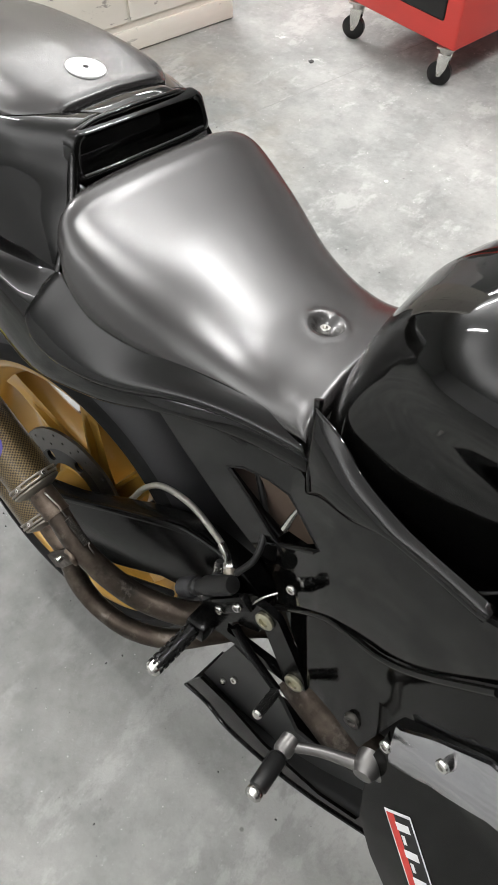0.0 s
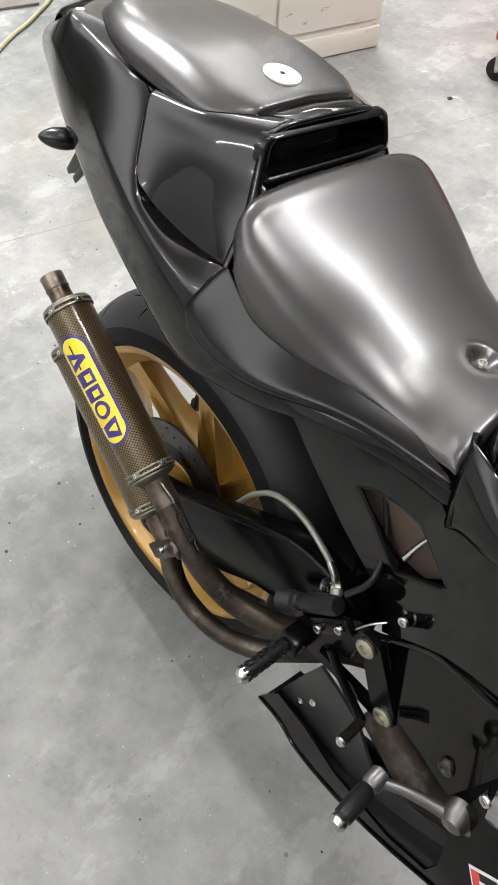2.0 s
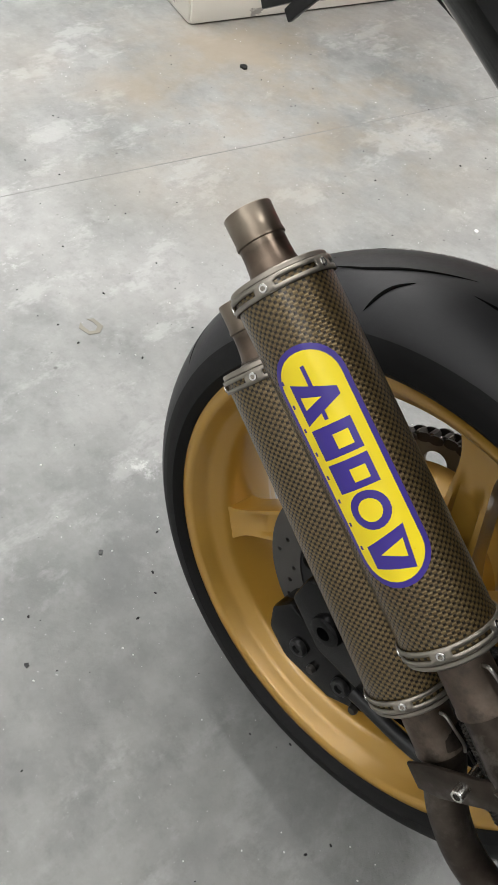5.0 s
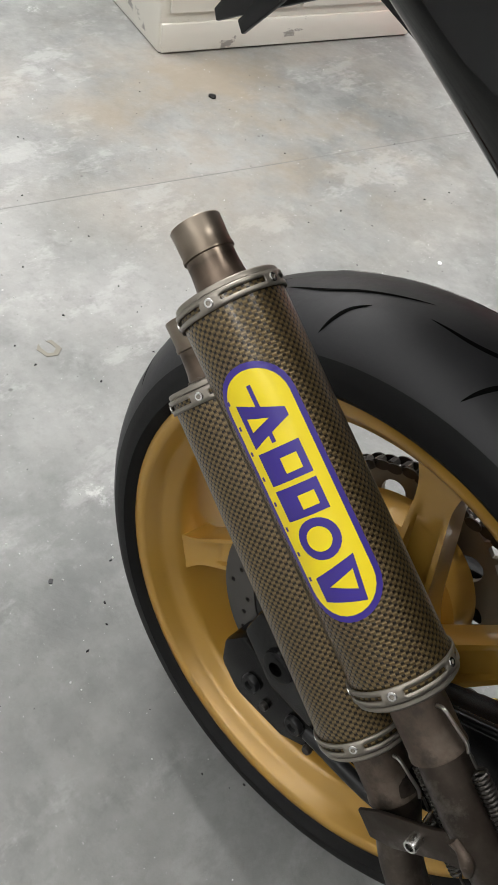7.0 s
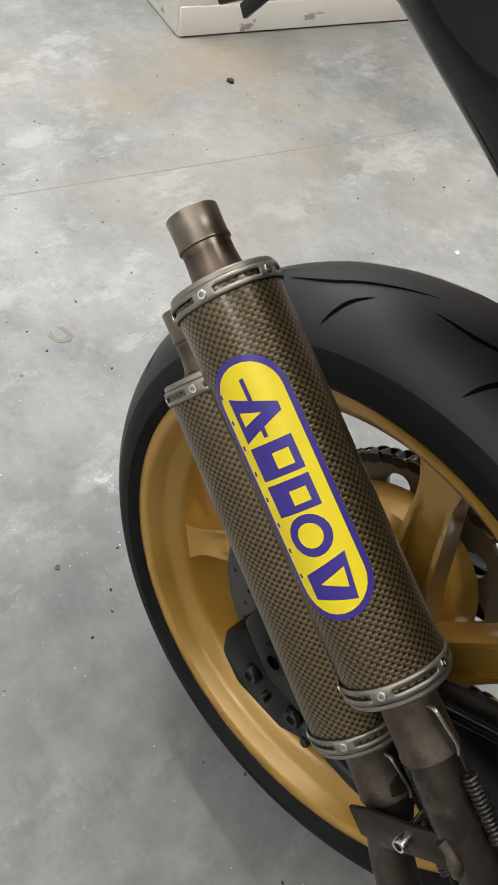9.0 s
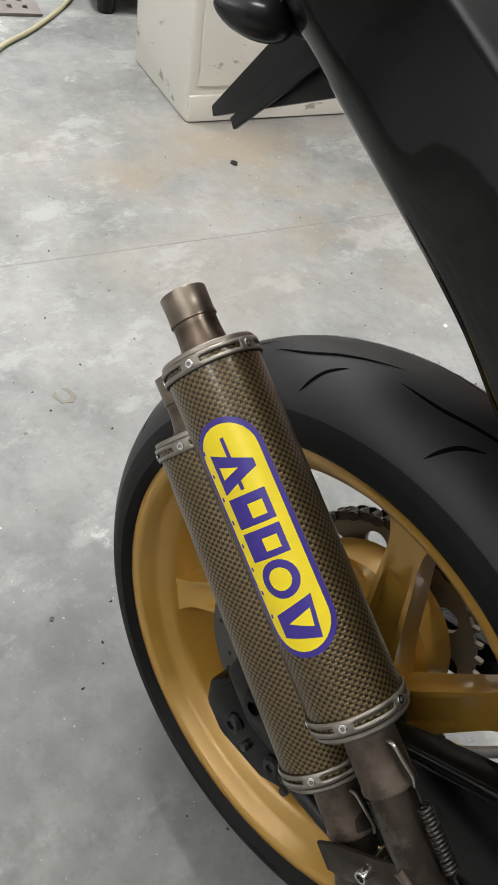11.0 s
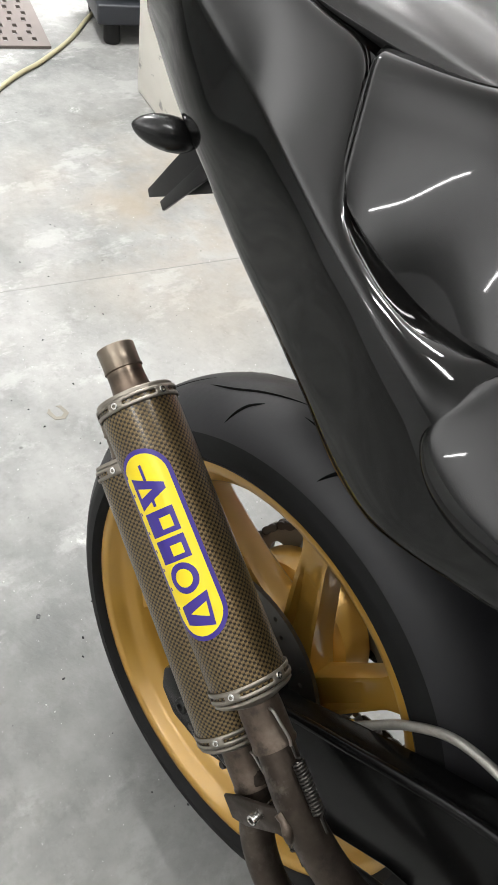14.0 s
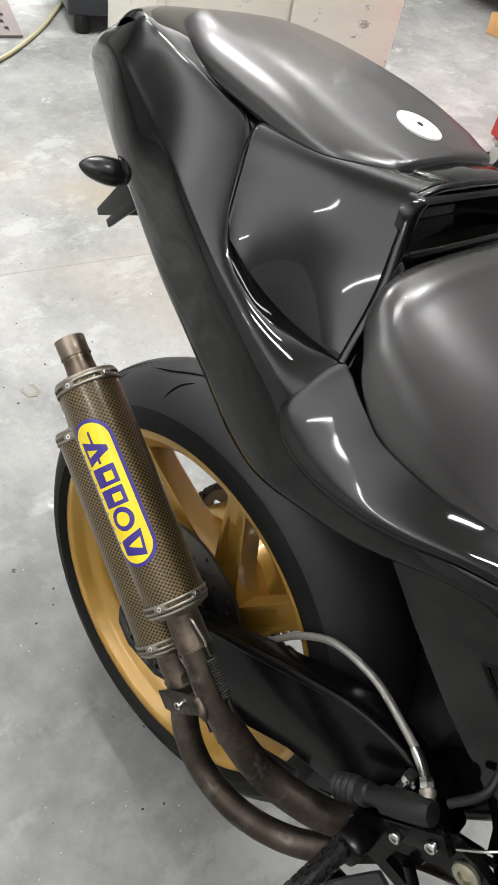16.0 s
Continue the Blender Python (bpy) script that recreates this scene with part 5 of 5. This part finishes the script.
MIDDLE = [(0.425, 0.508), (0.475, 0.574), (0.509, 0.600), (0.553, 0.624), (0.589, 0.659), (0.642, 0.731), (0.760, 0.780), (0.760, 0.690), (0.668, 0.655), (0.597, 0.580), (0.591, 0.553), (0.574, 0.470), (0.530, 0.455), (0.490, 0.432), (0.459, 0.470)]
middle = part("middle_fairing", shell_bm(MIDDLE, 0, [], 0.02, lambda x, z: flank_y(x, z) + 0.006), "satin", bike, "satin black middle fairing")
part("fairing_edge", tube_bm([(x, flank_y(x, z) - 0.003, z) for x, z in ((0.421, 0.508), (0.475, 0.577), (0.509, 0.603), (0.553, 0.627), (0.589, 0.662), (0.642, 0.734))], 0.0036, 10), "gloss", side)
COVER = [(0.595, 0.577), (0.600, 0.580), (0.668, 0.660), (0.760, 0.700), (0.760, 0.655), (0.690, 0.616), (0.612, 0.524), (0.606, 0.528)]
cover = part("frame_cover", shell_bm(COVER, 0, [], 0.008, lambda x, z: flank_y(x, z) - 0.003 - 0.010 * max(0.0, 1 - (((z - 0.552) * 0.786 - (x - 0.600) * 0.618) / 0.030) ** 2)), "smoke", bike, "polished smoked metal cover strip")
for bx, bz in ((0.643, 0.613), (0.597, 0.548)):
    part("cover_bolt", bolt_bm((bx, flank_y(bx, bz) - 0.011, bz), (-0.3, -1, 0), 0.0066, 0.004), "silver", cover)
LOWER = [(0.592, 0.545), (0.606, 0.520), (0.690, 0.610), (0.760, 0.650), (0.800, 0.560), (0.790, 0.360), (0.680, 0.345), (0.640, 0.370), (0.612, 0.405), (0.590, 0.480)]
lower = part("lower_fairing", shell_bm(LOWER, 0, [], 0.02, lambda x, z: flank_y(x, z)), "satin", bike, "satin black lower fairing with slanted sticker")


def on_lower(u, v, lift):
    """A place on the fairing's sticker: u along it, v across it, in metres."""
    x = 0.625 + 0.78 * u + 0.62 * v
    z = 0.462 - 0.62 * u + 0.78 * v
    return Vector((x, flank_y(x, z) - lift, z))


def fairing_mark(u0, u1, v0, v1, lift, material, parent, name="sticker_bar", n=6):
    rows = [[on_lower(u0 + (u1 - u0) * i / n, v, lift) for v in (v0, v1)] for i in range(n + 1)]
    return part(name, grid_bm(rows), material, parent)


fst = fairing_mark(0, 0.17, 0.0, 0.038, 0.0008, "white", lower, "sticker")
fairing_mark(0.003, 0.168, 0.002, 0.013, 0.0012, "red", fst)
fairing_mark(0.003, 0.168, 0.013, 0.036, 0.0012, "plastic", fst)
for k in range(6):
    fairing_mark(0.010 + 0.026 * k, 0.018 + 0.026 * k, 0.012, 0.031, 0.0016, "white", fst, n=1)
    fairing_mark(0.022 + 0.026 * k, 0.031 + 0.026 * k, 0.015, 0.020, 0.0016, "white", fst, n=1)
# belly pan
PAN = [(0.324, 0.224), (0.340, 0.262), (0.350, 0.281), (0.405, 0.287), (0.469, 0.280), (0.560, 0.300), (0.610, 0.330), (0.620, 0.400), (0.665, 0.400), (0.690, 0.375), (0.666, 0.351), (0.620, 0.320), (0.558, 0.279), (0.487, 0.245), (0.412, 0.226), (0.367, 0.233)]


def pan_y(x, z):
    return -0.150 - 0.13 * (x - 0.33)


pan = part("belly_pan", shell_bm(PAN, 0, [], 0.02, pan_y), "satin", bike, "black belly pan with bolted heel plate")
part("pan_edge", tube_bm([(x, pan_y(x, z) - 0.001, z) for x, z in ((0.324, 0.224), (0.367, 0.233), (0.412, 0.226), (0.487, 0.245), (0.558, 0.279), (0.620, 0.320), (0.666, 0.351))], 0.0022, 8), "frame", pan)
pan_rows = [[(x, pan_y(x, z) + 0.001, z + 0.004), (x + 0.004, -0.125, z + 0.008), (x + 0.008, -0.085, z + 0.012)] for x, z in ((0.330, 0.229), (0.367, 0.235), (0.412, 0.230), (0.487, 0.248), (0.558, 0.282), (0.620, 0.322), (0.670, 0.350))]
thick(part("pan_floor", loft_bm(pan_rows, 3, 4), "plastic", pan, "dark floor of the belly pan"), 0.003)
HEEL = [(0.346, 0.270), (0.362, 0.325), (0.378, 0.372), (0.400, 0.364), (0.450, 0.345), (0.495, 0.306), (0.537, 0.312), (0.613, 0.345), (0.610, 0.318), (0.560, 0.290), (0.482, 0.255), (0.411, 0.254)]


def heel_y(x, z):
    return -0.128 - 0.12 * max(0, 0.360 - z) - 0.10 * max(0, x - 0.46)


plate = part("heel_plate", shell_bm(HEEL, 0, [], 0.03, heel_y, 0.005), "heel", pan, "worn grey-black heel plate")
for q in ((0.378, 0.288), (0.393, 0.308)):
    part("heel_bolt", bolt_bm((q[0], heel_y(*q) - 0.001, q[1]), (0, -1, 0.3), 0.0056, 0.004), "silver", plate)

# ---- rearset, pedal and controls
bracket = part("rearset_bracket", plate_bm([(0.325, 0.405), (0.352, 0.402), (0.474, 0.404), (0.490, 0.418), (0.484, 0.436), (0.434, 0.512), (0.418, 0.516), (0.396, 0.512), (0.352, 0.470), (0.325, 0.425)],
                                           [[(0.372, 0.418), (0.455, 0.420), (0.420, 0.480), (0.404, 0.478), (0.372, 0.440)]], 0.010), "frame", bike, "black alloy rearset bracket", at=pose(0, -0.136, 0))
for q, r in (((0.419, 0.498), 0.0125), ((0.474, 0.421), 0.0125)):
    part("bracket_bolt", bolt_bm((q[0], -0.005, q[1]), (0, -1, 0), r, 0.005), "brass_bolt", bracket)
part("peg_mount", box_bm((0.030, 0.030, 0.030), (0.342, -0.018, 0.418), 0.006), "frame", bracket)


def knurled_bm(a, b, r, rings=8, ribs=10):
    """A foot peg with raised square knurls."""
    bm = tube_bm([a, b], r * 0.82, 20, 4)
    m, n = along(a, b), (Vector(b) - Vector(a)).length
    for i in range(rings):
        for k in range(ribs):
            t = 2 * math.pi * (k + 0.5 * (i % 2)) / ribs
            c = m @ pose(0, 0, n * (i + 0.6) / rings, 0, 0, math.degrees(t)) @ Matrix.Translation((r * 0.85, 0, 0)) @ Matrix.Diagonal((r * 0.36, r * 0.36, n / rings * 0.62, 1))
            bmesh.ops.create_cube(bm, size=1, matrix=c)
    return bm


peg = part("foot_peg", knurled_bm((0.339, -0.160, 0.418), (0.3355, -0.232, 0.4105), 0.0105), "knurl", bike, "knurled alloy foot peg")
part("peg_cap", lathe_bm([(0.0001, 0.008), (0.007, 0.0075), (0.010, 0.004), (0.0105, 0.0), (0.0105, -0.004)], 20, along((0.3355, -0.231, 0.4106), (0.335, -0.3, 0.404))), "silver", peg)
small = part("toe_peg", knurled_bm((0.4595, -0.152, 0.394), (0.461, -0.193, 0.4025), 0.0066, 8, 8), "plastic", bracket, at=pose(0, 0.136, 0))
part("toe_peg_tip", lathe_bm([(0.0001, 0.003), (0.005, 0.0025), (0.0066, 0.0)], 14, along((0.461, -0.193, 0.4025), (0.4615, -0.22, 0.408))), "silver", small)
part("toe_lever", tube_bm([(0.385, -0.147, 0.452), (0.415, -0.149, 0.425), (0.445, -0.149, 0.402), (0.4595, -0.150, 0.394)], 0.0055, 10), "frame", bracket).matrix_basis = pose(0, 0.136, 0)
# brake master cylinder
mc = part("brake_cylinder", lathe_bm([(0.0001, -0.004), (0.009, -0.004), (0.0115, 0.004), (0.0115, 0.010), (0.009, 0.012), (0.009, 0.026), (0.0125, 0.028), (0.0125, 0.070), (0.010, 0.078), (0.0001, 0.078)], 28, along((0.318, -0.142, 0.462), (0.392, -0.142, 0.545))), "plastic", bike, "black rear brake master cylinder")
part("rubber_boot", lathe_bm([(0.007, -0.030), (0.0125, -0.026), (0.009, -0.023), (0.013, -0.019), (0.0095, -0.016), (0.0135, -0.012), (0.010, -0.009), (0.0135, -0.005), (0.010, -0.001), (0.007, 0.0)], 24, along((0.318, -0.142, 0.462), (0.392, -0.142, 0.545))), "rubber", mc)
part("cylinder_plate", box_bm((0.066, 0.012, 0.024), (0, 0, 0), 0.005, m=pose(0.374, -0.143, 0.486, 0, -50, 0)), "frame", mc)
for q in ((0.363, -0.150, 0.471), (0.386, -0.150, 0.501)):
    part("cylinder_bolt", bolt_bm(q, (0, -1, 0), 0.0058, 0.005), "silver", mc)
HOSE = [(0.130, -0.072, 0.395), (0.15, -0.075, 0.43), (0.175, -0.08, 0.475), (0.21, -0.085, 0.512), (0.26, -0.09, 0.524), (0.305, -0.100, 0.520), (0.335, -0.112, 0.520), (0.349, -0.124, 0.522)]
hose = part("brake_hose", tube_bm(HOSE, 0.0041, 12, 10), "hose", bike, "braided grey brake hose")
part("hose_sleeve", tube_bm([(0.128, -0.072, 0.390), (0.133, -0.0725, 0.400), (0.139, -0.0733, 0.411)], 0.0056, 12, 6), "yellow_soft", hose)
part("hose_ferrule", tube_bm([(0.326, -0.108, 0.5195), (0.340, -0.116, 0.520), (0.351, -0.127, 0.522)], 0.0052, 12, 5), "silver", hose)
UNION = along((0.350, -0.125, 0.522), (0.362, -0.137, 0.519))
part("union_nut", lathe_bm([(0.0001, -0.003), (0.0058, -0.003), (0.0066, -0.002), (0.0066, 0.006), (0.0058, 0.007), (0.0001, 0.007)], 6, UNION), "silver", hose, "zinc hexagon union nut")
part("union_collar", lathe_bm([(0.0050, 0.006), (0.0074, 0.0075), (0.0074, 0.011), (0.0060, 0.013), (0.0060, 0.015)], 20, UNION), "band", hose)
PORT = along((0.3383, -0.126, 0.5124), (0.3423, -0.134, 0.4824))
part("inlet_port", lathe_bm([(0.0001, -0.004), (0.0048, -0.004), (0.0048, 0.012), (0.0064, 0.014), (0.0064, 0.034)], 16, PORT), "plastic", mc)
clip = part("hose_clip", lathe_bm([(0.0052, 0.001), (0.0062, 0.001), (0.0062, 0.007), (0.0052, 0.007)], 24, PORT, closed=True), "silver", mc, "bright spring hose clip")
for turn in (60, 110):
    part("clip_ear", box_bm((0.0050, 0.0016, 0.0050), (0.0082, 0, 0.004), 0.0006, 2, PORT @ Matrix.Rotation(radians(turn), 4, "Z")), "silver", clip)
part("reservoir_hose", tube_bm([(0.372, -0.142, 0.545), (0.385, -0.128, 0.575), (0.372, -0.100, 0.600), (0.34, -0.08, 0.64)], 0.0038, 12, 8), "plastic", mc)
part("switch_wire", tube_bm([(0.400, -0.144, 0.515), (0.412, -0.148, 0.545), (0.424, -0.138, 0.556)], 0.0014, 8, 8), "silver", mc)
# brake pedal
pedal = part("brake_pedal", tube_bm([(0.515, -0.232, 0.480), (0.545, -0.215, 0.482), (0.578, -0.201, 0.481), (0.610, -0.190, 0.482)], [0.0060, 0.0058, 0.0072, 0.010], 16, 6), "alloy", bike, "bare alloy brake pedal")
part("pedal_head", lathe_bm([(0.0001, 0.010), (0.008, 0.010), (0.0105, 0.006), (0.0105, -0.010), (0.007, -0.013), (0.0001, -0.013)], 20, along((0.517, -0.232, 0.480), (0.5175, -0.29, 0.4765))), "alloy", pedal)
part("pedal_peg", lathe_bm([(0.0075, 0.0), (0.0100, 0.003), (0.0100, 0.038), (0.0075, 0.040)], 20, along((0.517, -0.243, 0.4795), (0.519, -0.29, 0.4755))), "plastic", pedal)
part("peg_tip", lathe_bm([(0.0075, 0.040), (0.0090, 0.042), (0.0090, 0.047), (0.007, 0.0495), (0.0001, 0.0495)], 20, along((0.517, -0.243, 0.4795), (0.519, -0.29, 0.4755))), "silver", pedal)
part("pedal_pivot", lathe_bm([(0.0001, 0.014), (0.010, 0.012), (0.015, 0.004), (0.015, -0.012), (0.0001, -0.012)], 20, along((0.592, -0.196, 0.484), (0.598, -0.266, 0.478))), "alloy", pedal)
# inside the frame
part("frame_spar", tube_bm([(0.36, -0.040, 0.42), (0.42, -0.045, 0.55), (0.46, -0.040, 0.66), (0.60, -0.050, 0.75)], [0.032, 0.034, 0.034, 0.034], 14, 6), "frame", bike, "black alloy frame beam")
part("frame_spar", tube_bm([(0.36, 0.086, 0.42), (0.42, 0.100, 0.55), (0.46, 0.096, 0.66), (0.60, 0.100, 0.75)], [0.040, 0.045, 0.045, 0.045], 14, 6), "frame", bike)
part("engine_block", box_bm((0.30, 0.20, 0.28), (0.63, 0.01, 0.44), 0.03, 3), "plastic", bike, "dark engine casing")
part("subframe_tube", tube_bm([(0.12, -0.080, 0.715), (0.215, -0.090, 0.672), (0.305, -0.096, 0.628), (0.390, -0.098, 0.575)], 0.008, 14, 8), "frame", bike)
part("subframe_tube", tube_bm([(0.12, 0.104, 0.700), (0.205, 0.114, 0.650), (0.297, 0.120, 0.606), (0.385, 0.122, 0.556)], 0.013, 14, 8), "frame", bike)
part("seat_rail", tube_bm([(0.42, -0.085, 0.690), (0.30, -0.100, 0.705), (0.15, -0.095, 0.735), (-0.10, -0.070, 0.780)], 0.012, 12, 6), "frame", bike)
part("seat_rail", tube_bm([(0.42, 0.101, 0.690), (0.30, 0.116, 0.705), (0.15, 0.111, 0.735), (-0.10, 0.086, 0.780)], 0.012, 12, 6), "frame", bike)
# dark sheet added behind a gap where shade leaves only black
part("dark_backing", prism_bm([(0.12, 0.64), (0.20, 0.74), (0.46, 0.74), (0.52, 0.45), (0.47, 0.30), (0.28, 0.25), (0.21, 0.40), (0.19, 0.55)], 0.004, "y"), "plastic", bike, "dark sheet added to fill a shaded gap in the frame", at=pose(0, 0.0895, 0))
part("shock_body", lathe_bm([(0.0001, 0), (0.022, 0), (0.022, 0.16), (0.012, 0.17), (0.012, 0.24), (0.0001, 0.24)], 20, along((0.36, 0.01, 0.42), (0.40, 0.01, 0.70))), "plastic", bike)
header = part("exhaust_header", tube_bm([(0.455, -0.102, 0.360), (0.511, -0.110, 0.347), (0.561, -0.113, 0.331), (0.64, -0.10, 0.32)], [0.026, 0.029, 0.030, 0.030], 24, 8), "pipe", bike, "heat browned expansion chamber")
part("clamp_nut", lathe_bm([(0.003, 0.004), (0.005, 0.006), (0.009, 0.006), (0.0105, 0.003), (0.0105, 0.0), (0.0001, -0.002)], 18, along((0.556, -0.168, 0.492), (0.552, -0.25, 0.492))), "dark_steel", middle)

# ---- rear turn signal and plate bracket
def blob(x, y, z, sx, sy, sz, n=24):
    prof = []
    for i in range(n + 1):
        a = math.pi * i / n
        z = -math.cos(a)
        prof.append((max(1e-4, 0.97 * (1 - z) ** 0.60 * (1 + z) ** 0.46), z))
    bm = lathe_bm(prof, 28)
    bmesh.ops.transform(bm, matrix=Matrix.Diagonal((sx, sy, sz, 1)), verts=bm.verts)
    return bm


SIG = Vector((-0.203, -0.127, 0.794))
signal = part("turn_signal", blob(0, 0, 0, 0.0145, 0.0130, 0.0255), "plastic_soft", bike, "black plastic rear turn signal", at=along(SIG, SIG + Vector((-0.45, -0.85, 0.05))))
part("signal_stem", tube_bm([(-0.185, -0.085, 0.797), (-0.192, -0.100, 0.796), (-0.198, -0.114, 0.795)], [0.010, 0.0075, 0.008], 12, 5), "plastic", bike)
part("signal_rim", lathe_bm([(0.0140, -0.0045), (0.0150, -0.003), (0.0148, -0.001), (0.0138, 0.0)], 28, Matrix.Diagonal((0.92, 0.80, 1, 1))), "plastic_soft", signal)
part("plate_bracket", prism_bm([(-0.266, 0.718), (-0.262, 0.712), (-0.150, 0.772), (-0.140, 0.800), (-0.200, 0.800), (-0.230, 0.772)], 0.004, "y", 0.001), "plastic", bike, "black plastic number plate bracket", at=pose(0, -0.078, 0))
part("plate_bracket", prism_bm([(-0.236, 0.722), (-0.230, 0.716), (-0.165, 0.790), (-0.178, 0.800)], 0.004, "y", 0.001), "plastic", bike, at=pose(0, -0.088, 0))
